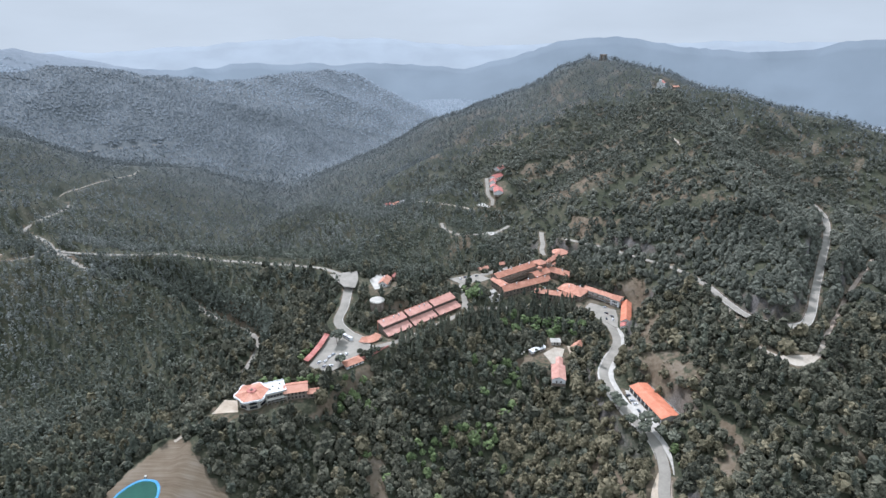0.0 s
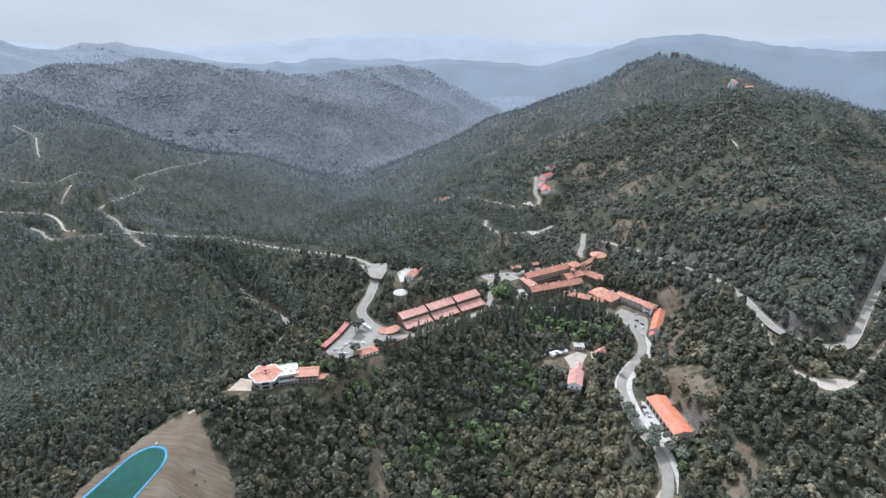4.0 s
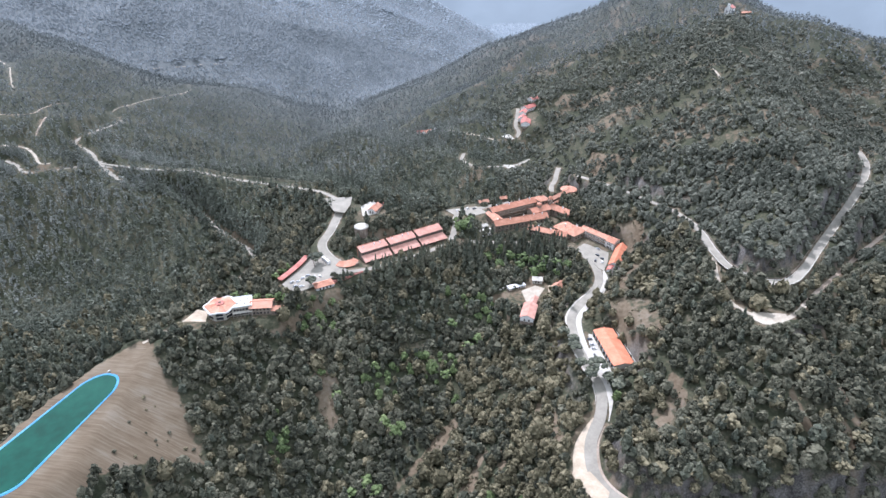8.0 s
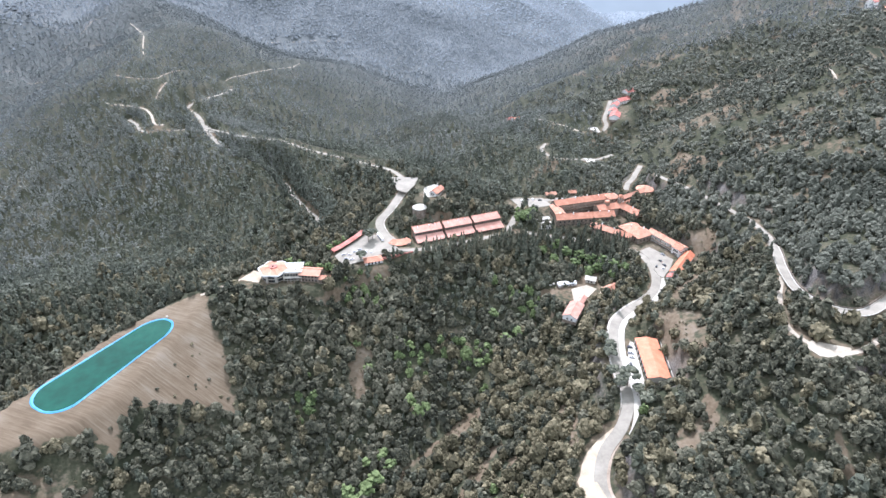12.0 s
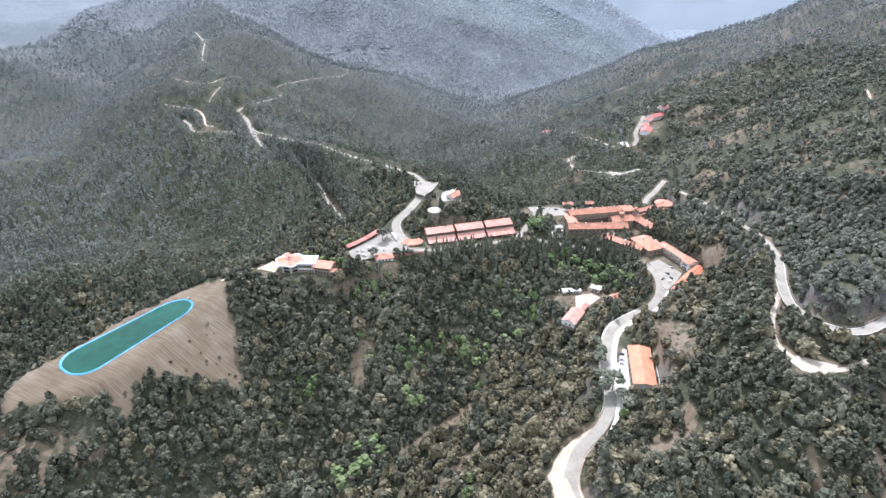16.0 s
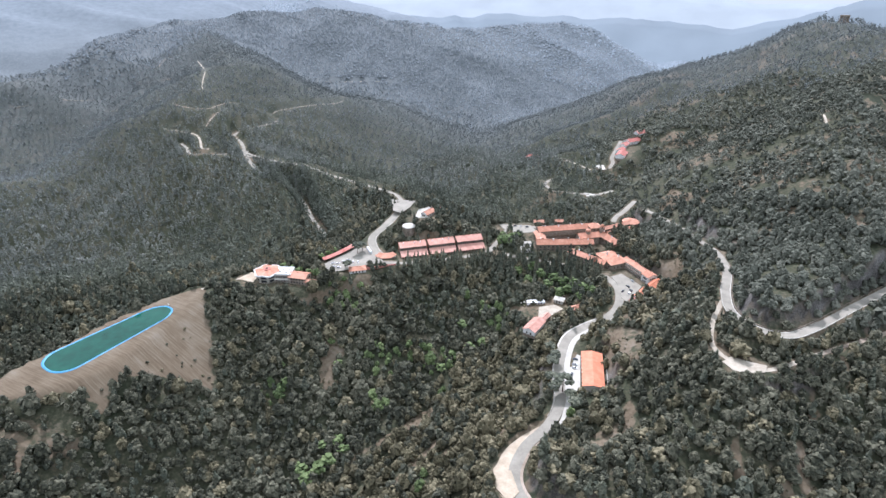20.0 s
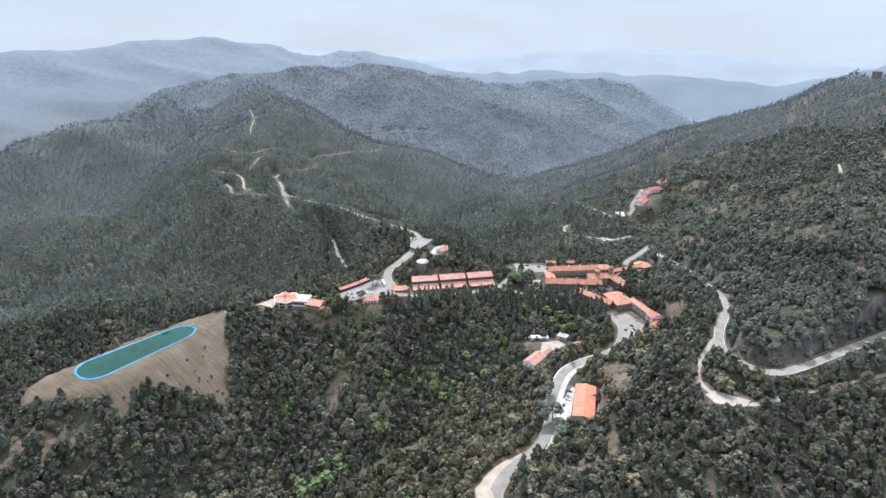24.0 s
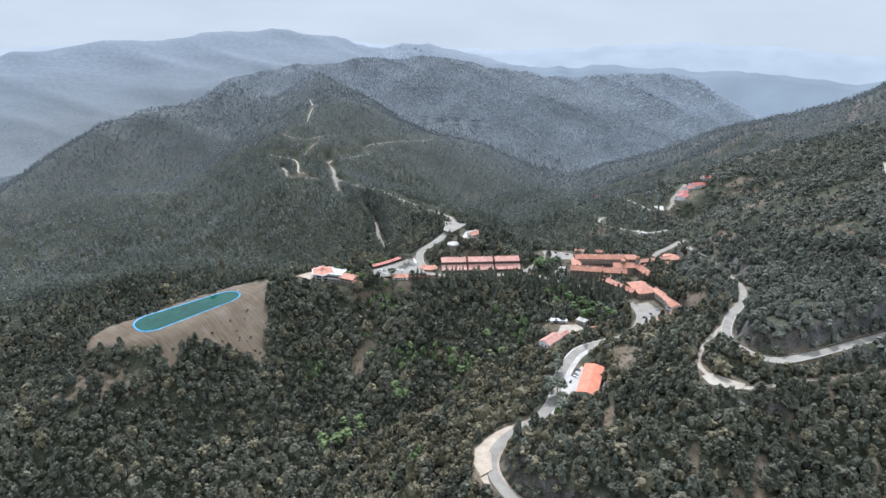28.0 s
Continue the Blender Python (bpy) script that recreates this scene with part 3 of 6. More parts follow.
CLEARINGS = [  # middle, half length, half width, turn: bare earth and gardens
    (-92, 350, 30, 8.5, 100), (-18, 303, 46, 4.6, 39), (47, 385, 14, 3, 80), (38, 330, 13, 2.4, 85), (18, 262, 12, 2.6, 75), (60, 300, 10, 3, 40), (55, 262, 22, 3, 75), (166, 388, 20, 6, 40), (225, 225, 18, 3, 80),
    (141, 330, 25, 4.5, 95), (233, 600, 20, 4, 50), (295, 850, 22, 7, 20), (330, 480, 26, 3, 120), (96, 430, 22, 12, 60),
    (205, 197, 18, 4, 70), (134, 257, 14, 4, 80), (185, 215, 18, 3, 85), (-5, 258, 28, 4.5, 55), (300, 700, 18, 7, 120), (112, 238, 12, 4, 50),
    (243, 262, 15, 2.6, 75), (268, 281, 12, 3, 80), (291, 258, 16, 2.6, 85), (221, 222, 17, 3.4, 80), (-262, 208, 11, 4, 20), (-240, 216, 9, 3, 70), (-228, 224, 14, 2.6, 60), (-250, 196, 10, 4, 120), (268, 689, 20, 8, 120), (246, 621, 22, 5, 100), (209, 462, 22, 8, 70), (66, 428, 10, 7, 0),
]


def clearing(x, y):
    """1 inside the bare clearings, 0 outside."""
    yes = np.zeros(x.shape)
    for cx, cy, a, b, turn in CLEARINGS:
        c, s = math.cos(radians(turn)), math.sin(radians(turn))
        u, v = ((x - cx) * c + (y - cy) * s) / a, (-(x - cx) * s + (y - cy) * c) / b
        yes = np.maximum(yes, smooth(1.4 - u * u - v * v + 0.9 * value_noise(x / 7, y / 7, 31)))
    return yes


SPARSE = [(-262, 205, 55, 26, 15), (150, 345, 60, 22, 80), (115, 245, 22, 12, 40), (205, 470, 40, 14, 75), (300, 690, 70, 24, 110), (330, 430, 40, 12, 40)]  # middle, half length, half width, turn


def sparse_growth(x, y):
    """1 on stony slopes where trees stand apart, 0 in the closed woods."""
    yes = np.zeros(x.shape)
    for cx, cy, a, b, turn in SPARSE:
        c, s = math.cos(radians(turn)), math.sin(radians(turn))
        u, v = ((x - cx) * c + (y - cy) * s) / a, (-(x - cx) * s + (y - cy) * c) / b
        yes = np.maximum(yes, smooth(1.3 - u * u - v * v + 0.5 * value_noise(x / 12, y / 12, 33)))
    return yes


def bare_ground(x, y):
    """Where the earth is bare: the bank, level places, road cuttings, clearings and dry patches."""
    mask = np.maximum(embankment(x, y), clearing(x, y))
    for pad in PADS:
        mask = np.maximum(mask, 0.5 * (1 - smooth(pad_distance(x, y, pad) / 3)))
    for width, points in ROADS.values():
        d, _ = along(x, y, points)
        mask = np.maximum(mask, 0.62 * (1 - smooth((d - width / 2 - 1) / 4)))
    dry = smooth((value_noise(x / 33, y / 33, 71) + 0.6 * value_noise(x / 11, y / 11, 72) - 0.55 + 0.6 * smooth((x - 210) / 60) * smooth((y - 360) / 120)) / 0.5) * smooth((x + 20) / 80)
    return np.maximum(np.maximum(mask, 0.55 * dry), 0.52 * sparse_growth(x, y))


# ---- shared builders ----
def mesh_of(name, verts, faces, mats, smooth_shade=False):
    """Mesh from arrays of corners and of equal-sided faces."""
    verts, faces = np.asarray(verts, np.float32), np.asarray(faces, np.int32)
    me = bpy.data.meshes.new(name)
    me.vertices.add(len(verts))
    me.vertices.foreach_set("co", verts.ravel())
    side = faces.shape[1]
    me.loops.add(faces.size)
    me.loops.foreach_set("vertex_index", faces.ravel())
    me.polygons.add(len(faces))
    me.polygons.foreach_set("loop_start", np.arange(0, faces.size, side, dtype=np.int32))
    me.polygons.foreach_set("use_smooth", np.full(len(faces), smooth_shade))
    me.update(calc_edges=True)
    for m in mats:
        me.materials.append(m)
    return me


def grid_faces(nu, nv):
    a = (np.arange(nu - 1)[:, None] * nv + np.arange(nv - 1)).ravel()
    return np.stack([a, a + nv, a + nv + 1, a + 1], 1)


def spaced(stops):
    """Coordinates through (start, step) pairs, with the step running over smoothly to the next."""
    out = [stops[0][0]]
    for (a, sa), (b, sb) in zip(stops, stops[1:]):
        while out[-1] < b - 1e-6:
            out.append(min(b, out[-1] + sa + (sb - sa) * (out[-1] - a) / (b - a)))
    return np.array(out)


# ---- ground: one sheet to the horizon ----
gx = spaced([(-4900, 260), (-1500, 60), (-700, 14), (-360, 5), (330, 5), (520, 8), (900, 24), (1600, 80), (4900, 260)])
gy = spaced([(-2500, 260), (-300, 60), (60, 12), (150, 5), (600, 5), (900, 9), (1400, 20), (2800, 40), (4900, 200)])
X, Y = np.meshgrid(gx, gy, indexing="ij")
Z = ground(X.ravel(), Y.ravel())
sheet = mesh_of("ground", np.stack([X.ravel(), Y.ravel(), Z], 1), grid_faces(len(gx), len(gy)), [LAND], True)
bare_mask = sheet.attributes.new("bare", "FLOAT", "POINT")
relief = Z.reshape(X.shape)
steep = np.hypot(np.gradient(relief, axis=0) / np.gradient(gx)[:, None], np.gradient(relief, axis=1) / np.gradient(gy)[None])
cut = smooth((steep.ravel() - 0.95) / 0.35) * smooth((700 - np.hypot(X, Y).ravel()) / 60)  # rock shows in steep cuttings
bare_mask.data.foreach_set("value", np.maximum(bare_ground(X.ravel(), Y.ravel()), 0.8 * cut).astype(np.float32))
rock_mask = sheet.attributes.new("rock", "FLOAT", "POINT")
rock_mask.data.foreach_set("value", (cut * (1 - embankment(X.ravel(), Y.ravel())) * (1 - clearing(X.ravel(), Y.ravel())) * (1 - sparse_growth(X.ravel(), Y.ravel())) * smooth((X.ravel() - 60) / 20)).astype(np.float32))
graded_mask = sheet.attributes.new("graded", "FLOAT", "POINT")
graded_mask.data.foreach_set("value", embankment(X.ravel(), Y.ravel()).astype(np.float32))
haze_mask = sheet.attributes.new("remote", "FLOAT", "POINT")  # far woods tone with haze painted in, stronger with distance
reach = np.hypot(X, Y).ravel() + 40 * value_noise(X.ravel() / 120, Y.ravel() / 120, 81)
haze_mask.data.foreach_set("value", (smooth((reach - 950) / 1000) + smooth((reach - 2000) / 900)).astype(np.float32))
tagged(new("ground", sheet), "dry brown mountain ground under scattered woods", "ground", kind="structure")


# ---- roads ----
def ribbon(name, points, width, lift, mat, side=0.0):
    p = np.array(points)
    step = np.gradient(p[:, :2], axis=0)
    step /= np.linalg.norm(step, axis=1)[:, None]
    across = np.stack([step[:, 1], -step[:, 0]], 1)
    rows = []
    for e, drop in ((-0.5, -0.5), (-0.5, 0), (-0.25, 0), (0, 0.02), (0.25, 0), (0.5, 0), (0.5, -0.5)):
        xy = p[:, :2] + across * (e * np.asarray(width) + side)[..., None] if np.ndim(width) else p[:, :2] + across * (e * width + side)
        rows.append(np.column_stack([xy, p[:, 2] + lift + drop]))
    v = np.stack(rows, 1)
    f = grid_faces(len(p), 7)
    return mesh_of(name, v.reshape(-1, 3), f, [mat], False)


# EARTH on slope, terrace, west, knoll and shoulder tracks: dimmer colour standing for haze.
ROAD_LOOK = {"dirt_track": DUST, "cut_track": EARTH, "summit_track": EARTH, "slope_track": EARTH, "terrace_track": EARTH, "loop_track": DUST, "crest_track": DUST, "lay_by": SAND, "far_path": DUST, "terrace_path": DUST, "far_road": DUST,
             "contour_track": DUST, "west_track": EARTH, "ridge_track": DUST, "knoll_track": EARTH, "shoulder_track": EARTH, "lower_track": DUST, "workshop_path": SAND}
for road, (width, points) in ROADS.items():
    mat = ROAD_LOOK.get(road, ASPHALT)
    words = "pale dusty dirt track along the slope" if mat is not ASPHALT else "sun-bleached grey asphalt mountain road"
    if road == "lay_by":
        width = width * np.sin(np.linspace(0.25, 2.9, len(points)))
    tagged(new(road, ribbon(road, points, width, 0.12 if road == "lay_by" else 0.22, mat)), words, "road", kind="structure")


def stretch(road, low, high):
    """The part of a road's middle line between two shares of its length."""
    line = ROADS[road][1]
    return line[int(low * len(line)):int(high * len(line))]


for road, low, high, width, side, lift, mat, label in (
        ("main_road", 0.44, 0.90, 4.4, 5.7, 0.18, CONCRETE, "pale concrete shoulder beside the road"),
        ("main_road", 0.46, 0.80, 1.4, -4.3, 0.18, CONCRETE, "pale concrete edge of the road"),
        ("main_road", 0.20, 0.44, 1.8, 4.5, 0.14, EARTH, "dusty verge on the inside of the bend"),
        ("hill_road", 0.30, 1.0, 0.5, -4.4, 0.8, STONE, "low stone wall under the cutting"),
        ("hill_road", 0.30, 0.72, 0.7, -3.4, 0.20, CONCRETE, "pale gutter along the road"),
        ("hill_road", 0.36, 1.0, 0.45, 3.2, 0.26, CONCRETE, "pale kerb on the outer edge of the road"),
        ("garden_road", 0.0, 1.0, 0.6, 4.2, 0.3, CONCRETE, "pale kerb beside the road")):
    line = stretch(road, low, high)
    taper = width * (0.1 + 0.9 * smooth(np.minimum(np.arange(len(line)), np.arange(len(line))[::-1]) / 7))
    tagged(new("kerb", ribbon("kerb", line, taper, lift, mat, side)), label, "kerb", kind="structure")


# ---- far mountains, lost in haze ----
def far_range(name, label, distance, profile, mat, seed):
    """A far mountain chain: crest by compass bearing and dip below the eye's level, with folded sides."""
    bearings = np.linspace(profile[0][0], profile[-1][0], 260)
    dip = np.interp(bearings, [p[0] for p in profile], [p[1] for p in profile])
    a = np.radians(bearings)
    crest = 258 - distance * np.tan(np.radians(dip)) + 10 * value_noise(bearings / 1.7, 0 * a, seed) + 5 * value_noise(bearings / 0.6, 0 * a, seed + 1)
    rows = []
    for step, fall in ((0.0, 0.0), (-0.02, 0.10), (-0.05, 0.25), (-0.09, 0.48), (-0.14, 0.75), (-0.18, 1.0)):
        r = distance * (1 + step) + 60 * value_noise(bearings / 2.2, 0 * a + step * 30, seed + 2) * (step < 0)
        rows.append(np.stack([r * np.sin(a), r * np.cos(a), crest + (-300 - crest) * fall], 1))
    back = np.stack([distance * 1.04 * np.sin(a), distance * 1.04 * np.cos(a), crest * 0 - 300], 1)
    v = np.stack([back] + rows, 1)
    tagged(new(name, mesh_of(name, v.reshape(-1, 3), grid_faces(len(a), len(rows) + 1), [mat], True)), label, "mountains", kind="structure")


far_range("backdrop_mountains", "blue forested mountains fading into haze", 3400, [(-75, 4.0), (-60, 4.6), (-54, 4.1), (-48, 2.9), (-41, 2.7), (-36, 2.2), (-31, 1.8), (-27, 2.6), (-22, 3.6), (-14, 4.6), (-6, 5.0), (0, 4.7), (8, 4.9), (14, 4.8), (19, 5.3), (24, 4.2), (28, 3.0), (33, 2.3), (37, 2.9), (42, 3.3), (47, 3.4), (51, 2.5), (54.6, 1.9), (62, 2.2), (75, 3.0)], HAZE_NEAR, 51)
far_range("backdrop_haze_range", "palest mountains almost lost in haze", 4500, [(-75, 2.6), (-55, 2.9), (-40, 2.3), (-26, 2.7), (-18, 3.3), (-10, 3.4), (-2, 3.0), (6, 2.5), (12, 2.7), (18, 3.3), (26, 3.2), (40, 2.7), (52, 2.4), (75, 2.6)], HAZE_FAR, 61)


# ---- woods ----
def ico(level):
    bm = bmesh.new()
    bmesh.ops.create_icosphere(bm, subdivisions=level, radius=1.0)
    v = np.array([p.co[:] for p in bm.verts])
    f = np.array([[q.index for q in t.verts] for t in bm.faces])
    bm.free()
    return v, f


def crown(rng, tufts, leaves, tall, taper=0.0, sides=5, core=True):
    """A crown of ragged tufts round a dark core, about one metre in radius, standing on z = 0."""
    vs, fs, n = [], [], 0
    middle, reach = np.array([0, 0, 0.62 * tall]), np.array([0.74, 0.74, 0.6 * tall])
    squeeze = lambda z: 1 - taper * np.clip(z / (1.2 * tall), 0, 1)
    if core:
        v0, f0 = ico(1)
        v = v0 * (0.86 + 0.3 * (rng.random(len(v0)) - 0.5))[:, None] * reach + middle
        v[:, :2] *= squeeze(v[:, 2])[:, None]
        vs.append(v), fs.append(f0)
        n = len(v)
    for k in range(tufts):
        up = 1 - 1.35 * (k + 0.5) / tufts + 0.15 * rng.standard_normal()
        up, a = min(max(up, -0.5), 1.0), 2.4 * k + 0.9 * rng.random()
        out = np.array([math.cos(a) * math.sqrt(1 - up * up), math.sin(a) * math.sqrt(1 - up * up), up])
        c = middle + out * reach * (0.72 + 0.4 * rng.random())
        c[:2] *= squeeze(c[2])
        r = (0.30 + 0.24 * rng.random()) * (squeeze(c[2]) * 0.5 + 0.5)
        nose = out + np.array([0, 0, 0.5]) + 0.5 * rng.standard_normal(3)
        nose /= np.linalg.norm(nose)
        side = np.cross(nose, [0.3, 0.9, 0.2])
        side /= np.linalg.norm(side)
        other = np.cross(nose, side)
        b = 2 * np.pi * (np.arange(sides) + 0.7 * rng.random(sides)) / sides
        q = r * (0.7 + 0.7 * rng.random(sides))
        rim = c + (np.cos(b) * q)[:, None] * side + (np.sin(b) * q)[:, None] * other - (r * 0.5 * rng.random(sides))[:, None] * nose
        vs.append(np.concatenate([rim, [c + nose * r * (0.55 + 0.5 * rng.random())]]))
        fs.append(np.array([[i, (i + 1) % sides, sides] for i in range(sides)]) + n)
        n += sides + 1
    for k in range(leaves):  # loose sprays of leaves round the tufts
        a, e, r = rng.random() * 6.283, rng.random() * 1.4, 0.8 + 0.3 * rng.random()
        c = middle + np.array([math.cos(a) * math.cos(e), math.sin(a) * math.cos(e), math.sin(e)]) * reach * 1.15 * r
        c[:2] *= squeeze(c[2])
        vs.append(c + (rng.random((3, 3)) - 0.5) * 0.5)
        fs.append(np.array([[n, n + 1, n + 2]]))
        n += 3
    return np.concatenate(vs), np.concatenate(fs)


def low_crown(rng, sides):
    """The cheapest crown, for the far hillsides: a ragged dome."""
    a = 2 * np.pi * (np.arange(sides) + 0.6 * rng.random(sides)) / sides
    r = 0.8 + 0.4 * rng.random(sides)
    ring = np.stack([np.cos(a) * r, np.sin(a) * r, 0 * a], 1)
    return np.concatenate([ring, [[0, 0, 0.8 + 0.35 * rng.random()]]]), np.array([[i, (i + 1) % sides, sides] for i in range(sides)])


def cone_crown(rng, tiers, sides):
    """A conifer's crown: ragged tiers that narrow to the top."""
    vs, fs, n = [], [], 0
    for k in range(tiers):
        low, high = 0.25 + 2.6 * k / tiers, 0.25 + 2.6 * (k + 1.55) / tiers
        r = 0.95 * (1 - 0.8 * k / tiers)
        a = 2 * np.pi * (np.arange(sides) + rng.random()) / sides
        rr = r * (0.75 + 0.5 * rng.random(sides))
        ring = np.stack([np.cos(a) * rr, np.sin(a) * rr, low + 0.25 * (rng.random(sides) - 0.5)], 1)
        vs.append(np.concatenate([ring, [[0.06 * rng.standard_normal(), 0.06 * rng.standard_normal(), high]]]))
        fs.append(np.array([[i, (i + 1) % sides, sides] for i in range(sides)]) + n)
        n += sides + 1
    return np.concatenate(vs), np.concatenate(fs)


def plant(name, label, mat, kinds, x, y, size, rng, sink=0.18, height=1.0):
    """One mesh of many crowns at the given places."""
    z = ground(x, y)
    pick = rng.integers(0, len(kinds), len(x))
    turn, tall = rng.random(len(x)) * 6.283, (0.72 + 0.6 * rng.random(len(x))) * height
    vs, fs, n = [], [], 0
    for k, (v, f) in enumerate(kinds):
        m = pick == k
        if not m.any():
            continue
        c, s, r = np.cos(turn[m])[:, None], np.sin(turn[m])[:, None], size[m][:, None]
        px = (v[:, 0] * c - v[:, 1] * s) * r + x[m][:, None]
        py = (v[:, 0] * s + v[:, 1] * c) * r + y[m][:, None]
        pz = v[:, 2] * r * tall[m][:, None] + (z[m] - sink * size[m])[:, None]
        vs.append(np.stack([px, py, pz], 2).reshape(-1, 3))
        fs.append((f[None] + (np.arange(m.sum()) * len(v))[:, None, None]).reshape(-1, 3) + n)
        n += m.sum() * len(v)
    me = mesh_of(name, np.concatenate(vs), np.concatenate(fs), [mat])
    return tagged(new(name, me), label, "trees", kind="stuff")


def scatter(rng, spacing, x0, x1, y0, y1, near, far):
    gx, gy = np.meshgrid(np.arange(x0, x1, spacing), np.arange(y0, y1, spacing), indexing="ij")
    x, y = (g.ravel() + (rng.random(g.size) - 0.5) * spacing * 1.1 for g in (gx, gy))
    r = np.hypot(x, y)
    keep = (r >= near) & (r < far) & (-x < y * 1.45 + 125) & (x < y * 1.2 + 70) & (y > 150 - 0.36 * np.maximum(0, -x - 60))
    return x[keep], y[keep]


# how near to the edge of a road its trees stand
OVERHUNG = {"main_road": 4.6, "ridge_road": 1.6, "hairpin_road": 2.4, "forest_road": 1.4, "bend_road": 2.0, "summit_track": 1.0, "slope_track": 0.8, "terrace_track": 0.8, "loop_track": 1.8, "valley_road": 1.8, "dirt_track": 1.6, "cut_track": 1.2, "square_road": 0.6, "far_road": 1.0,
            "contour_track": 1.0, "west_track": 0.8, "ridge_track": 1.2, "knoll_track": 0.8, "shoulder_track": 1.0, "lower_track": 1.4, "workshop_path": 1.2, "garden_road": 4.5, "terrace_road": 2.6}


KEPT_CLEAR = [  # middle, half length, half width, turn: kept treeless so that buildings show from the camera
    (178, 434, 27, 12, 53), (-152, 400, 38, 11, 4), (-88, 429, 12, 9, 18), (170, 560, 30, 7, 33), (188, 575, 13, 12, 0), (662, 1213, 22, 26, 0), (630, 962, 34, 26, 40),
    (-40, 533, 20, 12, 70), (-52, 499, 10, 9, 0), (80, 386, 14, 8, 62), (-20, 474, 46, 4, 21), (222, 822, 44, 16, 65), (128, 484, 40, 6, -30), (-64, 550, 18, 14, 80), (92, 968, 20, 14, 30),
]


def clear_of_trees(x, y, margin=2.2):
    """True where no tree is planted: roads, yards, roofs, cuttings, and the camera's sight lines to buildings."""
    no = np.zeros(x.shape, bool)
    for road, (width, points) in ROADS.items():
        d, _ = along(x, y, points)
        edge = np.where(y > 395, 2.2, 3.4) if road == "hill_road" else OVERHUNG.get(road, margin)
        no |= d < width / 2 + edge
    for pad in PADS:
        no |= pad_distance(x, y, pad) < (margin if pad is PADS[0] else 0.4)
    for cx, cy, a, b, turn in KEPT_CLEAR:
        c, s = math.cos(radians(turn)), math.sin(radians(turn))
        no |= (((x - cx) * c + (y - cy) * s) / a) ** 2 + ((-(x - cx) * s + (y - cy) * c) / b) ** 2 < 1
    no |= embankment(x, y) > 0.3
    return no | (clearing(x, y) > 0.5)


def verge(x, y):
    """Tree size beside chosen mountain roads: low at the edge so the camera sees the road, full height away from it."""
    near = np.full(x.shape, 1e9)
    for road, (width, points) in ROADS.items():
        if road in ("ridge_road", "hairpin_road", "valley_road", "loop_track", "summit_track", "far_road", "bend_road", "far_path", "village_road", "crest_track", "ridge_track", "north_road"):
            near = np.minimum(near, along(x, y, points)[0] - width / 2)
    return 0.52 + 0.48 * smooth((near - 1) / 14)


rng = np.random.default_rng(7)
near_kinds = [crown(rng, 24, 26, 1.15 + 0.45 * rng.random(), 0.15) for _ in range(8)] + [crown(rng, 22, 28, 1.8, 0.45) for _ in range(4)]
pine_kinds = [crown(rng, 20, 22, 2.3 + 0.5 * rng.random(), 0.72) for _ in range(6)] + [crown(rng, 20, 20, 1.6, 0.3) for _ in range(3)]
mid_kinds = [crown(rng, 7, 6, 1.2 + 0.3 * rng.random(), 0.1, 4, False) for _ in range(8)]
spire_kinds = [crown(rng, 8, 8, 2.4 + 0.7 * rng.random(), 0.8, 4, False) for _ in range(8)] + [crown(rng, 6, 6, 1.7, 0.35, 4, False) for _ in range(3)]
far_kinds = [low_crown(rng, 5) for _ in range(6)]

x, y = scatter(rng, 5.2, -640, 640, 70, 720, 100, 680)
keep = ~clear_of_trees(x, y) & (rng.random(len(x)) > smooth((np.hypot(x, y) - 540) / 140))
x, y = x[keep], y[keep]
east = smooth((x + 58 - 0.85 * np.maximum(y - 262, 0) + 18 * value_noise(x / 40, y / 40, 21)) / 36 + 0.5) * smooth((470 - y) / 120) * smooth((130 - x + 0.5 * (y - 250)) / 60)
west = smooth((-x - 185 + 30 * value_noise(x / 60, y / 60, 22)) / 60) * smooth((y - 330) / 60)
wet = (value_noise(x / 45, y / 45, 23) > 0.42) & (abs(x + 20) < 120) & (y < 430)
bare = (rng.random(len(x)) < 0.06 + 0.2 * east) & (value_noise(x / 22, y / 22, 24) > 0.05)
roll = rng.random(len(x))
bare |= rng.random(len(x)) < 0.45 * sparse_growth(x, y)
hill = (x > 215 + 25 * value_noise(x / 40, y / 40, 25)) & (y > 320)
bare |= hill & (value_noise(x / 17, y / 17, 28) > 0.58)
size = 2.5 + 2.3 * rng.random(len(x)) ** 1.4
size = np.where(rng.random(len(x)) < 0.10, size * 1.5, size)
dry = ~bare & ~hill & (roll < 0.12 + 0.56 * east)
fresh = ~bare & ~hill & ~dry & wet & (rng.random(len(x)) < 0.42)
conifer = ~bare & ~hill & ~dry & ~fresh & (rng.random(len(x)) < 0.13 + 0.7 * west + 0.42 * smooth((y - 385) / 40) * smooth((x + 90) / 40) * smooth((150 - x) / 30))
oak = ~bare & ~hill & ~dry & ~fresh & ~conifer
cx, cy = scatter(rng, 3.0, -290, 320, 150, 700, 100, 760)  # low scrub dotted over the bare clearings
cover = (clearing(cx, cy) > 0.45) & (rng.random(len(cx)) < 0.38) & (embankment(cx, cy) < 0.2)
for width, points in ROADS.values():
    cover &= along(cx, cy, points)[0] > width / 2 + 1.5
for pad in PADS:
    cover &= pad_distance(cx, cy, pad) > 1.0
cx, cy = cx[cover], cy[cover]
plant("clearing_scrub", "small dry bushes dotted over bare earth", SHRUB, mid_kinds, cx, cy, 0.6 + 0.9 * rng.random(len(cx)), rng)
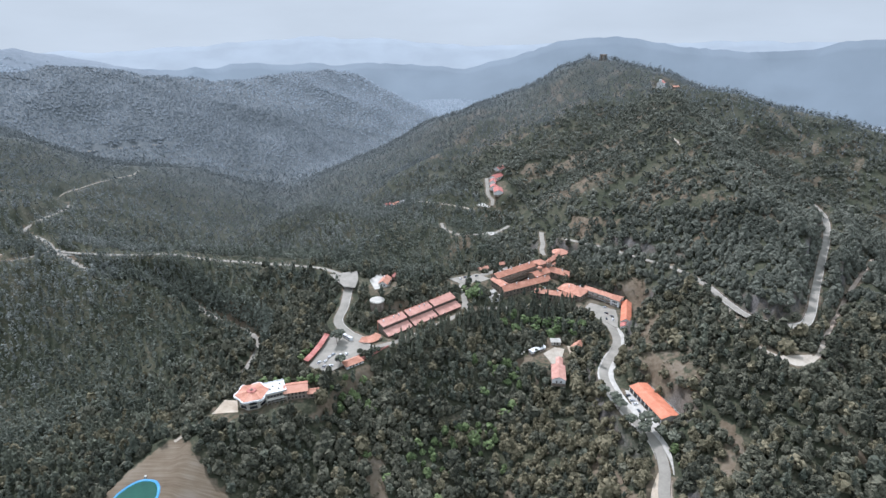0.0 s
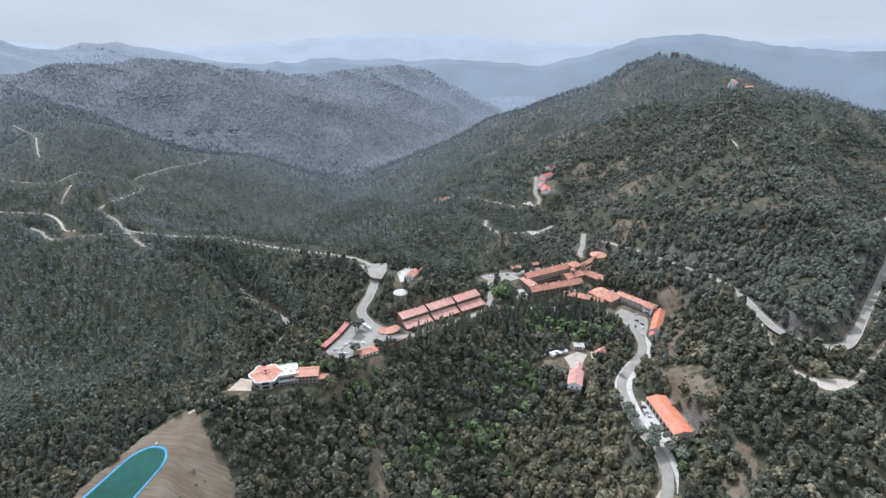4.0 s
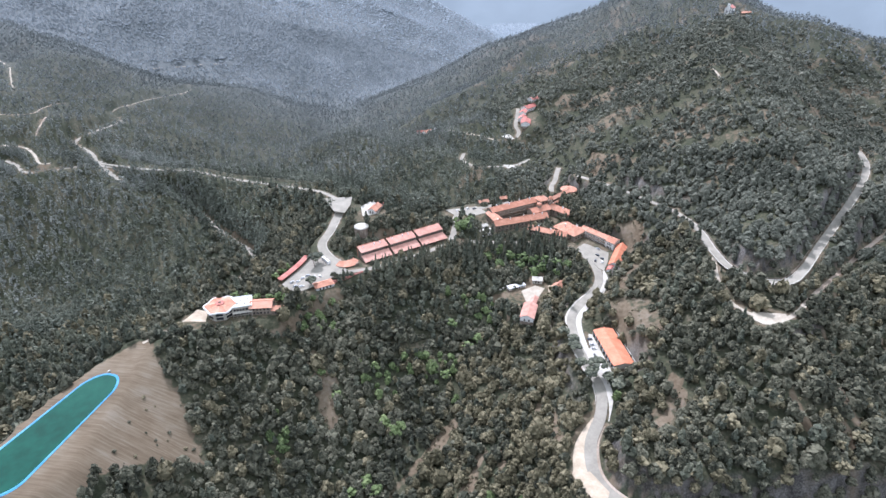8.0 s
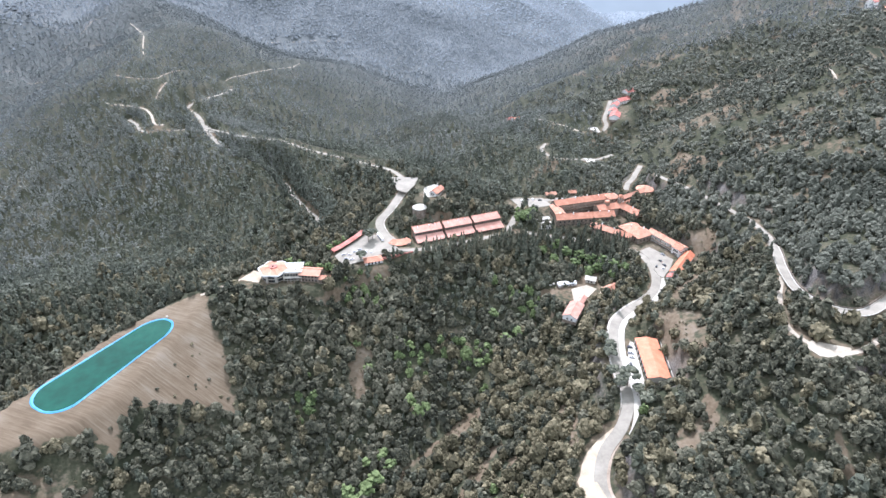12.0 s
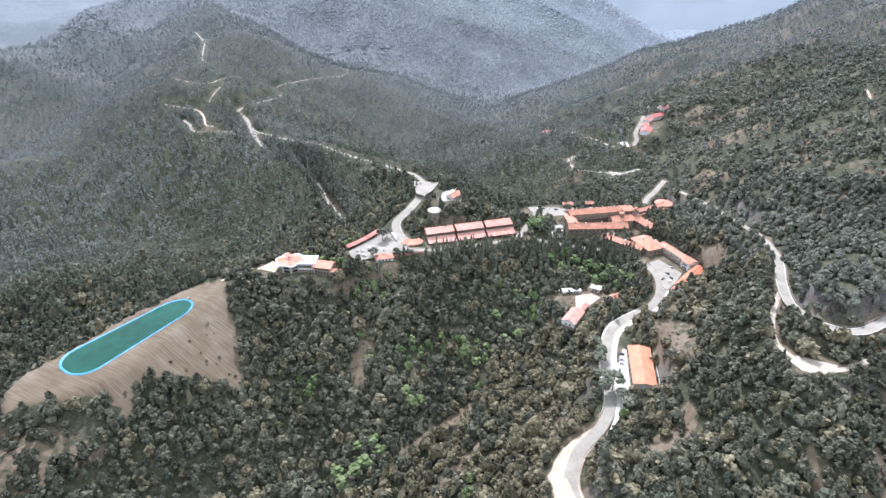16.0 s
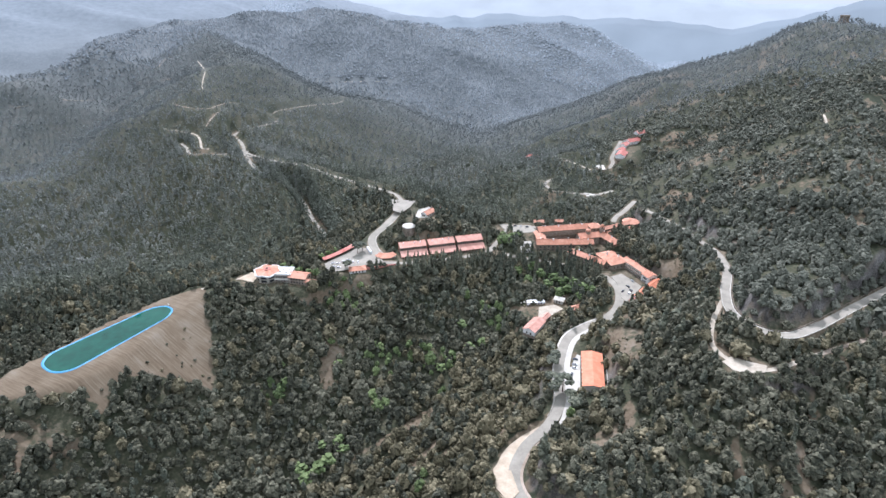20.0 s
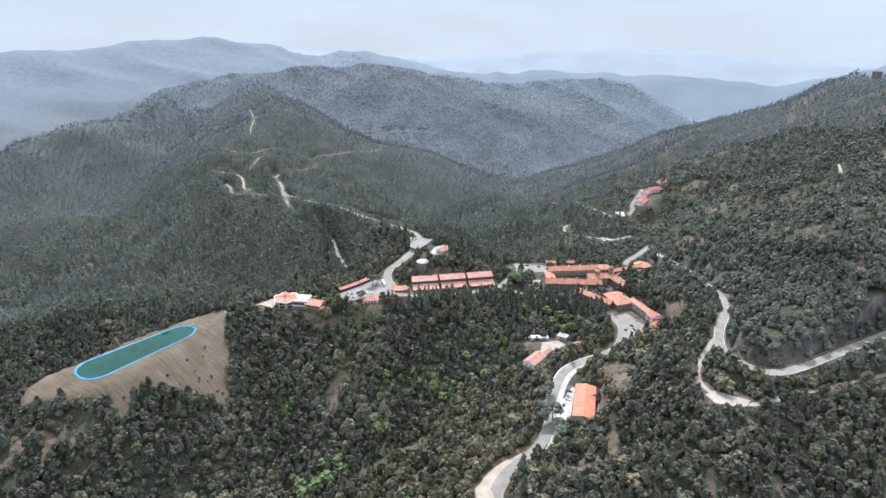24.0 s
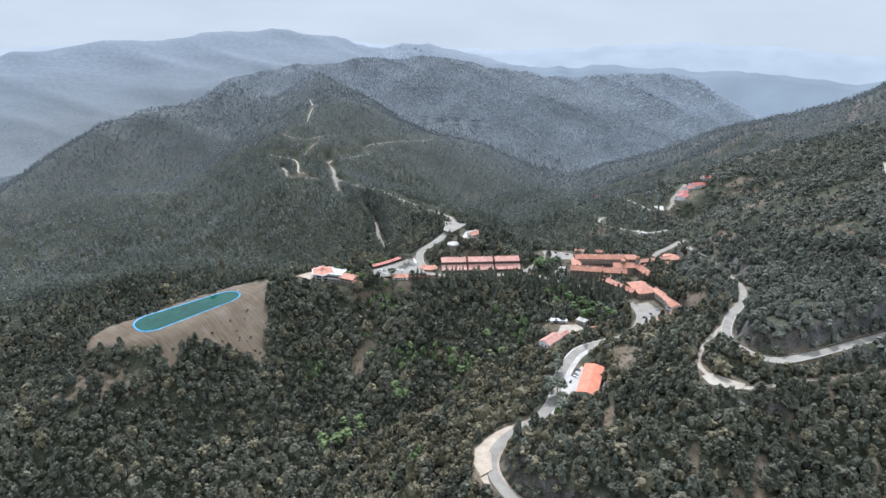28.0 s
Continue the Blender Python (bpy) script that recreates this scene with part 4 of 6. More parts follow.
for name, label, mat, kinds, m, grow in (
        ("oak_woods", "dense dark green oak woods filling the hollow", OAK, near_kinds, oak, 1.0),
        ("dry_scrub_woods", "olive and brown scrub trees on the dry slopes", SHRUB, near_kinds, dry, 1.05),
        ("green_thicket", "bright green broadleaf thicket in the damp gully", BROAD, near_kinds, fresh, 0.85),
        ("slope_scrub", "grey-green scrub oaks on the foot of the tower hill", MID_OAK, near_kinds, hill & ~bare, 0.95),
        ("pine_woods", "grey-green pine woods on the western slopes", PINE, pine_kinds, conifer, 0.85)):
    plant(name, label, mat, kinds, x[m], y[m], (size * verge(x, y))[m] * grow, rng)

x, y = scatter(rng, 6.1, -1250, 1250, 100, 1320, 540, 1300)
r = np.hypot(x, y)
keep = ~clear_of_trees(x, y) & (rng.random(len(x)) > 0.06 + smooth((r - 980) / 220) + 0.94 * (1 - smooth((r - 540) / 140)))  # the far woods take over little by little
x, y = x[keep], y[keep]
keep = ~((x > 210) & (rng.random(len(x)) < 0.20)) & ~((value_noise(x / 26, y / 26, 26) + 0.5 * value_noise(x / 9, y / 9, 29) > 0.38) & (x > 200) & (rng.random(len(x)) < 0.85))
x, y = x[keep], y[keep]
ex, ey = scatter(rng, 2.6, -690, -140, 480, 960, 540, 1150)  # thick growth on the steep banks below the roads
close = (np.minimum(along(ex, ey, ROADS["forest_road"][1])[0], along(ex, ey, ROADS["valley_road"][1])[0]) < 20) & ~clear_of_trees(ex, ey)
ex, ey = ex[close], ey[close]
close = np.hypot(ground(ex + 2, ey) - ground(ex - 2, ey), ground(ex, ey + 2) - ground(ex, ey - 2)) > 3.4
x, y = np.concatenate([x, ex[close]]), np.concatenate([y, ey[close]])
m = x > 150 + 60 * value_noise(x / 80, y / 80, 27)
size = 2.6 + 2.3 * rng.random(len(x)) ** 1.5
plant("hill_scrub", "dark scrub and low oaks on the tower hill", MID_OAK, mid_kinds, x[m], y[m], (size * verge(x, y))[m] * 1.15, rng, sink=0.15)
size *= verge(x, y)
# Beyond about 800 m the pines take the foliage with more haze painted in.
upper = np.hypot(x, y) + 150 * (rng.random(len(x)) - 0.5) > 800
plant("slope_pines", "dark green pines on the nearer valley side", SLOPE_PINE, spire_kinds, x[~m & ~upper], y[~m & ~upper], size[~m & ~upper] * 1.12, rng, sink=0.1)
plant("valley_pines", "valley-side pines, paled in colour for haze", MID_PINE, spire_kinds, x[~m & upper], y[~m & upper], size[~m & upper] * 1.1, rng, sink=0.1)

ridge_kinds = [low_crown(rng, 6) for _ in range(7)]
belt_kinds = [crown(rng, 4, 4, 1.9 + 0.5 * rng.random(), 0.6, 4, False) for _ in range(8)]
# Every farther belt wears a stronger painted haze in its foliage.
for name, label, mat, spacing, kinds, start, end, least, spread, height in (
        ("ridge_woods", "woods on the ridges across the valley, slightly paled for haze", RIDGE_WOOD, 6.6, belt_kinds, 980, 1520, 2.9, 2.2, 1.0),
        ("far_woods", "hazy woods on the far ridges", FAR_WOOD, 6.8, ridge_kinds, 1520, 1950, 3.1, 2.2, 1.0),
        ("dim_woods", "woods on the long ridge, coloured grey for haze", DIM_WOOD, 8.0, far_kinds, 1950, 2350, 3.8, 2.6, 0.85),
        ("farthest_woods", "woods on the farthest ridge, coloured blue-grey for haze", HAZE_WOOD, 12.0, far_kinds, 2350, 3000, 4.8, 3.2, 0.8)):
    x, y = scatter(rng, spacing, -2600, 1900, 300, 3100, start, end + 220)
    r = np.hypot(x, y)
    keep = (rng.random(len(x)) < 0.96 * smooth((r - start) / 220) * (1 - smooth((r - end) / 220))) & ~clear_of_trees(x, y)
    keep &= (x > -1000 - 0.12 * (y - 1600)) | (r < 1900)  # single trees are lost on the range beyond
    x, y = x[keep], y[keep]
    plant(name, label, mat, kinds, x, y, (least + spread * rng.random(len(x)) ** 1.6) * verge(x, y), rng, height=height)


# ---- building kit ----
def prism(bm, foot, z0, z1):
    """Upright block over a flat outline, given anticlockwise."""
    low = [bm.verts.new((x, y, z0)) for x, y in foot]
    top = [bm.verts.new((x, y, z1)) for x, y in foot]
    bm.faces.new(low[::-1])
    bm.faces.new(top)
    for k in range(len(foot)):
        j = (k + 1) % len(foot)
        bm.faces.new((low[k], low[j], top[j], top[k]))


def block(bm, x0, x1, y0, y1, z0, z1):
    prism(bm, [(x0, y0), (x1, y0), (x1, y1), (x0, y1)], z0, z1)


def slab(bm, corners, thick):
    """A sloping sheet with thickness below it, from its upper corners, anticlockwise from above."""
    up = [bm.verts.new(c) for c in corners]
    down = [bm.verts.new((x, y, z - thick)) for x, y, z in corners]
    bm.faces.new(up)
    bm.faces.new(down[::-1])
    for k in range(len(up)):
        j = (k + 1) % len(up)
        bm.faces.new((down[k], down[j], up[j], up[k]))


def part(name, bm, mat, parent, label="", at=None):
    """One mesh under a thing or under a part."""
    me = bm
    if isinstance(bm, bmesh.types.BMesh):
        bmesh.ops.recalc_face_normals(bm, faces=bm.faces)
        me = bpy.data.meshes.new(name)
        bm.to_mesh(me)
        bm.free()
        me.materials.append(mat)
    ob = new(name, me)
    ob.parent = parent
    if at is not None:
        ob.matrix_basis = at
    return tagged(ob, label)


def thing(name, label, category, x, y, z, turn=0.0, group=""):
    ob = new(name)
    ob.empty_display_size = 0.5
    ob.matrix_basis = pose(x, y, z, 0, 0, turn)
    return tagged(ob, label, category, group)


def ring(n, r, start=0.0, cx=0.0, cy=0.0):
    return [(cx + r * math.cos(start + 2 * math.pi * k / n), cy + r * math.sin(start + 2 * math.pi * k / n)) for k in range(n)]


SHARED = {}


def window_mesh(w, h, piece):
    """Meshes for a window of that size, lying in the xz plane and facing -y: its frame and its pane."""
    key = (round(w, 2), round(h, 2), piece)
    if key not in SHARED:
        bm = bmesh.new()
        if piece == "frame":
            for a, b, c, d in ((-w / 2 - 0.12, -w / 2, 0, h), (w / 2, w / 2 + 0.12, 0, h), (-0.04, 0.04, 0, h)):
                block(bm, a, b, -0.10, 0.02, c, d)
            block(bm, -w / 2 - 0.12, w / 2 + 0.12, -0.10, 0.02, h, h + 0.12)
            block(bm, -w / 2 - 0.2, w / 2 + 0.2, -0.18, 0.02, -0.14, 0)
        else:
            block(bm, -w / 2, w / 2, -0.035, 0.01, 0, h)
        bmesh.ops.recalc_face_normals(bm, faces=bm.faces)
        me = bpy.data.meshes.new(piece)
        bm.to_mesh(me)
        bm.free()
        me.materials.append(WOOD if piece == "frame" else GLASS)
        SHARED[key] = me
    return SHARED[key]


def window(parent, m, w, h):
    frame_part = part("window", window_mesh(w, h, "frame"), None, parent, "dark-framed window", m)
    part("pane", window_mesh(w, h, "pane"), None, frame_part)


def windows(parent, L, W, side, count, z, w=1.1, h=1.5, inset=1.8):
    """A row of windows on one side of a block: s, n, w or e."""
    turn = {"s": 0, "e": 90, "n": 180, "w": 270}[side]
    run, off = (L, W / 2) if side in "sn" else (W, L / 2)
    for k in range(count):
        u = -run / 2 + inset + (run - 2 * inset) * ((k + 0.5) / count)
        window(parent, pose(0, 0, 0, 0, 0, turn) @ pose(u, -off, z), w, h)


def gable_roof(parent, L, W, eave, ridge, mat, over=0.6, label="", thick=0.28):
    a, b = L / 2 + over * 0.7, W / 2 + over
    drop = (ridge - eave) * over / (W / 2)
    for name, s in (("roof_slope", -1), ("roof_slope", 1)):
        bm = bmesh.new()
        lo = [(-a, s * b, eave - drop), (a, s * b, eave - drop)]
        hi = [(a, 0, ridge), (-a, 0, ridge)]
        slab(bm, lo + hi if s < 0 else [lo[1], lo[0], hi[1], hi[0]], thick)
        part(name, bm, mat, parent, label)
    bm = bmesh.new()
    prism(bm, [(-a, -0.22), (a, -0.22), (a, 0.22), (-a, 0.22)], ridge - 0.12, ridge + 0.14)
    part("ridge_cap", bm, mat, parent)


def hip_roof(parent, L, W, eave, ridge, mat, over=0.6, label="", thick=0.28):
    a, b, run = L / 2 + over, W / 2 + over, max(0.3, (L - W) / 2)
    e = eave - (ridge - eave) * over / (W / 2)
    p, q = (-run, 0, ridge), (run, 0, ridge)
    c = [(-a, -b, e), (a, -b, e), (a, b, e), (-a, b, e)]
    for corners in ((c[0], c[1], q, p), (c[2], c[3], p, q), (c[1], c[2], q), (c[3], c[0], p)):
        bm = bmesh.new()
        slab(bm, corners, thick)
        part("roof_slope", bm, mat, parent, label)
    bm = bmesh.new()
    prism(bm, [(-run - 0.2, -0.22), (run + 0.2, -0.22), (run + 0.2, 0.22), (-run - 0.2, 0.22)], ridge - 0.12, ridge + 0.14)
    part("ridge_cap", bm, mat, parent)


def body(parent, L, W, z0, eave, ridge, mat, gable=True, label=""):
    """Walls of a house as one shell, with gables where the roof has them."""
    bm = bmesh.new()
    if gable:
        for s in (-1, 1):
            x0, x1 = sorted((s * (L / 2 - 0.4), s * L / 2))
            up = [(x, y, z) for x in (x0, x1) for y, z in ((-W / 2, z0), (W / 2, z0), (W / 2, eave), (0, ridge - 0.3), (-W / 2, eave))]
            v = [bm.verts.new(c) for c in up]
            bm.faces.new(v[:5])
            bm.faces.new(v[5:][::-1])
            for k in range(5):
                j = (k + 1) % 5
                bm.faces.new((v[k], v[5 + k], v[5 + j], v[j]))
        for s in (-1, 1):
            y0, y1 = sorted((s * (W / 2 - 0.4), s * (W / 2 - 0.003)))
            block(bm, -L / 2 + 0.4, L / 2 - 0.4, y0, y1, z0, eave)
    else:
        block(bm, -L / 2, L / 2, -W / 2, W / 2, z0, eave)
    part("wall", bm, mat, parent, label)
    bm = bmesh.new()
    block(bm, -L / 2 - 0.12, L / 2 + 0.12, -W / 2 - 0.12, W / 2 + 0.12, z0 - 2.5, z0 + 0.5)
    part("plinth", bm, STONE, parent)


def house(name, label, x, y, base, L, W, turn, eave, ridge, roof="gable", wall=STONE, tiles=TILE, rows=(), group="", category="building", chimneys=(), over=0.6):
    """A tiled building: rows of windows as (side, count, height); heights over the base."""
    home = thing(name, label, category, x, y, base, turn, group)
    body(home, L, W, 0, eave, ridge, wall, roof == "gable")
    (gable_roof if roof == "gable" else hip_roof)(home, L, W, eave, ridge, tiles, over)
    for row in rows:
        windows(home, L, W, *row)
    for u, v in chimneys:
        bm = bmesh.new()
        top = ridge + 0.9
        block(bm, u - 0.4, u + 0.4, v - 0.4, v + 0.4, eave, top)
        block(bm, u - 0.5, u + 0.5, v - 0.5, v + 0.5, top, top + 0.15)
        part("chimney", bm, PLASTER, home)
    bm = bmesh.new()
    block(bm, -L / 2 - over - 0.05, L / 2 + over * 0.7, -W / 2 - over - 0.13, -W / 2 - over, eave - (ridge - eave) * over / (W / 2) - 0.3, eave - (ridge - eave) * over / (W / 2) - 0.12)
    part("gutter", bm, WOOD, home)
    return home


def gallery(parent, L, y, z0, storey, storeys, bays, facing=-1):
    """An open arcade along a wall: floors, columns and arch heads, with the wall dark behind."""
    depth = 2.2
    for k in range(storeys):
        z = z0 + k * storey
        bm = bmesh.new()
        ya, yb = sorted((y, y + facing * depth))
        block(bm, -L / 2, L / 2, ya, yb, z - 0.25, z)
        part("gallery_floor", bm, STONE, parent)
        bm = bmesh.new()
        ya, yb = sorted((y + facing * (depth - 0.35), y + facing * depth))
        block(bm, -L / 2, L / 2, ya, yb, z + storey - 0.75, z + storey - 0.25)
        part("arch_beam", bm, STONE, parent)
        for j in range(bays + 1):
            u = -L / 2 + 0.25 + (L - 0.5) * j / bays
            key = ("column", round(storey, 2))
            if key not in SHARED:
                bm = bmesh.new()
                prism(bm, ring(8, 0.22), 0, storey - 0.95)
                prism(bm, ring(4, 0.42, math.pi / 4), storey - 0.95, storey - 0.75)
                me = bpy.data.meshes.new("column")
                bmesh.ops.recalc_face_normals(bm, faces=bm.faces)
                bm.to_mesh(me)
                bm.free()
                me.materials.append(STONE)
                SHARED[key] = me
            part("column", SHARED[key], None, parent, "", pose(u, y + facing * (depth - 0.25), z))


def patch(name, label, points, z, mat, category="pavement"):
    """Level paving over an outline."""
    bm = bmesh.new()
    area = sum(a[0] * b[1] - b[0] * a[1] for a, b in zip(points, points[1:] + points[:1]))
    prism(bm, points if area > 0 else points[::-1], z - 0.5, z)
    bmesh.ops.recalc_face_normals(bm, faces=bm.faces)
    me = bpy.data.meshes.new(name)
    bm.to_mesh(me)
    bm.free()
    me.materials.append(mat)
    return tagged(new(name, me), label, category, kind="structure")


# ---- reservoir ----
def rounded(a, b, r, n=10):
    out = []
    for cx, cy, start in ((a - r, b - r, 0), (-a + r, b - r, 90), (-a + r, -b + r, 180), (a - r, -b + r, 270)):
        out += [(cx + r * math.cos(radians(start + 90 * k / n)), cy + r * math.sin(radians(start + 90 * k / n))) for k in range(n + 1)]
    return out


basin = thing("reservoir", "long oval reservoir of green water with a blue liner", "reservoir", -253.5, 308.2, -7.5, 63.6)


def band(bm, outer, inner, zo, zi):
    o, i = [bm.verts.new((x, y, zo)) for x, y in outer], [bm.verts.new((x, y, zi)) for x, y in inner]
    for k in range(len(o)):
        j = (k + 1) % len(o)
        bm.faces.new((o[k], o[j], i[j], i[k]))


def shore(inset):
    """The pool's outline: widest towards its blunt end, drawn in towards the far one."""
    half = [(x - math.copysign(inset, x) * (abs(x) > 30), y * (1 - inset / 17.0)) for x, y in rounded(50.4, 17.4, 15.0)]
    return [(x, y * (0.94 - 0.0036 * x - 0.00004 * x * x)) for x, y in half]


bm = bmesh.new()
band(bm, shore(0), shore(0.7), 0.02, 0.34)
band(bm, shore(0.7), shore(1.3), 0.34, 0.2)
band(bm, shore(1.3), shore(2.6), 0.2, -0.6)
part("liner", bm, LINER, basin, "bright blue plastic liner")
bm = bmesh.new()
v = [bm.verts.new((x, y, -0.05)) for x, y in shore(1.7)]
bm.faces.new(v)
part("water", bm, WATER, basin, "still green water")
bm = bmesh.new()
block(bm, 50.8, 52.2, 3.2, 4.4, 0, 1.1)
part("pump_box", bm, CONCRETE, basin)

# ---- paving ----
patch("bend_clearing", "white concrete turning place on the forest road", [(146, 704), (152, 711), (165, 707), (166, 699), (154, 697)], -22.6, CONCRETE)
patch("village_apron", "pale concrete apron below the red-roofed houses", [(172, 790), (184, 796), (194, 790), (192, 776), (182, 774)], -10.6, CONCRETE)
patch("car_park", "grey asphalt car park beside the road", [(-122, 440), (-100, 478), (-90, 489), (-80, 487), (-76, 470), (-66, 450), (-82, 442), (-95, 432), (-113, 423)], -4.35, ASPHALT)
patch("lookout_paving", "pale asphalt turning place on the knoll", [(-82, 572), (-54, 571), (-57, 552), (-64, 534), (-74, 540)], 11.6, ASPHALT)
patch("barn_yard", "pale concrete yard in front of the long barn", [(99, 299), (109, 297), (113, 341), (106, 346), (101, 338)], -18.15, CONCRETE)
patch("monastery_yard", "grey asphalt yard below the white wing", [(157, 455), (153, 467), (164, 474), (179, 452), (171, 437), (160, 422), (157, 428)], -15.15, ASPHALT)
patch("north_square", "grey asphalt square beside the monastery", [(42, 560), (77, 562), (84, 545), (60, 538), (52, 540)], -7.7, ASPHALT)
patch("terrace", "white stone terrace under the restaurant", [(-195, 406), (-187, 420), (-178, 416), (-178, 402)], -7.1, SAND)
patch("work_yard", "white dusty work yard", [(84, 425), (99, 431), (106, 425), (97, 414), (88, 404), (83, 407)], -28.6, DUST)
patch("track_clearing", "white dusty turning place at the bend of the track", [(191, 280), (198, 286), (208, 282), (218, 279), (214, 272), (203, 269), (195, 272)], 30.4, DUST)
patch("junction_paving", "pale asphalt fork of the mountain road", [(-410, 868), (-390, 872), (-372, 852), (-362, 838), (-380, 842), (-400, 856)], -35.3, ASPHALT)
patch("garden_terrace", "pale paved terrace round the knoll house", [(-47, 524), (-47, 546), (-34, 558), (-24, 545), (-32, 526)], 11.4, CONCRETE)
patch("road_lay_by", "bare earth lay-by at the bend", [(56, 236), (50, 226), (52, 212), (60, 202), (66, 210), (61, 226), (66, 240)], -23.7, SAND)

# ---- long barn ----
barn = house("barn", "long barn with an orange sheet roof and grey bays", 119.6, 319.8, -18.3, 41, 14.6, 85.8, 4.6, 6.1, wall=CONCRETE, tiles=TILE_ORANGE, category="barn", over=0.7)
for k in range(8):
    bm = bmesh.new()
    u = -18 + 36 * k / 7
    block(bm, u - 1.9, u + 1.9, 7.30, 7.38, 0.1, 3.6)
    for j in range(5):
        block(bm, u - 1.9, u + 1.9, 7.38, 7.43, 0.2 + j * 0.68, 0.72 + j * 0.68)
    part("bay_door", bm, GLASS, barn, "dark roller door")
for k in range(9):
    bm = bmesh.new()
    u = -20.2 + 40.4 * k / 8
    block(bm, u - 0.2, u + 0.2, 7.3, 7.75, 0, 4.3)
    part("pillar", bm, PLASTER, barn)
bm = bmesh.new()
block(bm, -21.5, 24, -10.8, -10.3, -0.2, 2.6)
tagged(part("retaining_wall", bm, CONCRETE, barn), "grey concrete retaining wall")

# ---- guest houses ----
def guest_house(x, y, first):
    home = thing("guest_house", "terraced guest house with two stepped terracotta roofs", "guest house", x, y, -7.6, 21, "row of guest houses")
    L, front, mid, rear = 26.4, -7.8, 0.2, 8.0
    bm = bmesh.new()
    block(bm, -L / 2, L / 2, front + 1.2, mid, 0, 3.0)
    block(bm, -L / 2, L / 2, mid + 0.003, rear, 0, 9.0)
    part("wall", bm, STONE, home, "brown stone wall")
    for name, y0, y1, z0, z1 in (("front_roof", front - 0.3, mid - 0.003, 3.1, 6.0), ("rear_roof", mid - 0.2, rear + 0.3, 9.2, 11.6)):
        bm = bmesh.new()
        a, b = -L / 2 - 0.5, L / 2 + 0.5
        slab(bm, [(a, y0, z0), (b, y0, z0), (b, y1, z1), (a, y1, z1)], 0.3)
        part(name, bm, TILE_ROSE, home)
    for s in (-1, 1):
        x0, x1 = sorted((s * (L / 2 - 0.35), s * (L / 2 - 0.004)))
        for pts in ([(front + 1.2, 2.9), (mid, 2.9), (mid, 5.7), (front + 1.2, 3.5)], [(mid + 0.01, 8.9), (rear - 0.01, 8.9), (rear - 0.01, 11.2), (mid + 0.01, 9.2)]):
            bm = bmesh.new()
            va = [bm.verts.new((x0, p, z)) for p, z in pts]
            vb = [bm.verts.new((x1, p, z)) for p, z in pts]
            bm.faces.new(va), bm.faces.new(vb[::-1])
            for k in range(4):
                bm.faces.new((va[k], va[(k + 1) % 4], vb[(k + 1) % 4], vb[k]))
            part("gable", bm, STONE, home)
    bm = bmesh.new()
    block(bm, -L / 2 - 0.6, L / 2 + 0.6, rear + 0.3, rear + 0.75, 0, 11.9)
    part("parapet", bm, TILE, home, "tile-capped rear parapet")
    # STONE's darker tone stands in for the shade of a recess here.
    bm = bmesh.new()
    block(bm, -L / 2, L / 2, mid - 0.08, mid, 6.1, 8.9)
    part("clerestory", bm, STONE, home, "dark-toned band with a row of windows")
    for k in range(12):
        u = -L / 2 + 1.4 + (L - 2.8) * k / 11
        window(home, pose(u, mid - 0.083, 6.6), 1.3, 1.8)
    for k in range(9):
        u = -L / 2 + 1.8 + (L - 3.6) * k / 8
        if k % 2:
            window(home, pose(u, front + 1.2, 0.9), 1.1, 1.4)
        else:
            bm = bmesh.new()
            block(bm, u - 0.5, u + 0.5, front + 1.1, front + 1.19, 0.05, 2.15)
            part("door", bm, WOOD, home, "dark wooden door")
    for k in range(10):
        bm = bmesh.new()
        u = -L / 2 + 0.3 + (L - 0.6) * k / 9
        block(bm, u - 0.13, u + 0.13, front + 0.05, front + 0.31, 0, 2.9)
        part("post", bm, WOOD, home)
    if first:
        for u in (-9, 2, 8):
            bm = bmesh.new()
            block(bm, u - 0.4, u + 0.4, 5.2, 6.0, 9.8, 12.5)
            part("chimney", bm, PLASTER, home)
    return home


for k in (-1, 0, 1):
    c, s = math.cos(radians(21)), math.sin(radians(21))
    guest_house(-13 + c * 29.6 * k, 484.5 + s * 29.6 * k, k < 1)

fan = thing("porch_house", "low house with a fan-shaped terracotta roof", "building", -66, 462, -6.4, 15)
bm = bmesh.new()
prism(bm, [(-9, -3.5), (0, -5.2), (9, -3.5), (9, 3), (0, 4), (-9, 3)], 0, 2.8)
part("wall", bm, STONE, fan)
for k in range(6):
    a0, a1 = radians(200 + 23 * k), radians(200 + 23 * (k + 1))
    bm = bmesh.new()
    slab(bm, [(11.5 * math.cos(a0), 6 + 12.0 * math.sin(a0), 2.7), (11.5 * math.cos(a1), 6 + 12.0 * math.sin(a1), 2.7),
              (6.5 * math.cos(a1), 6 + 4.0 * math.sin(a1), 4.8), (6.5 * math.cos(a0), 6 + 4.0 * math.sin(a0), 4.8)], 0.25)
    part("roof_slope", bm, TILE, fan)
for k in range(5):
    bm = bmesh.new()
    block(bm, -7 + 3.4 * k - 0.6, -7 + 3.4 * k + 0.6, -5.3, -5.22, 0.1, 2.1)
    part("door", bm, WOOD, fan)

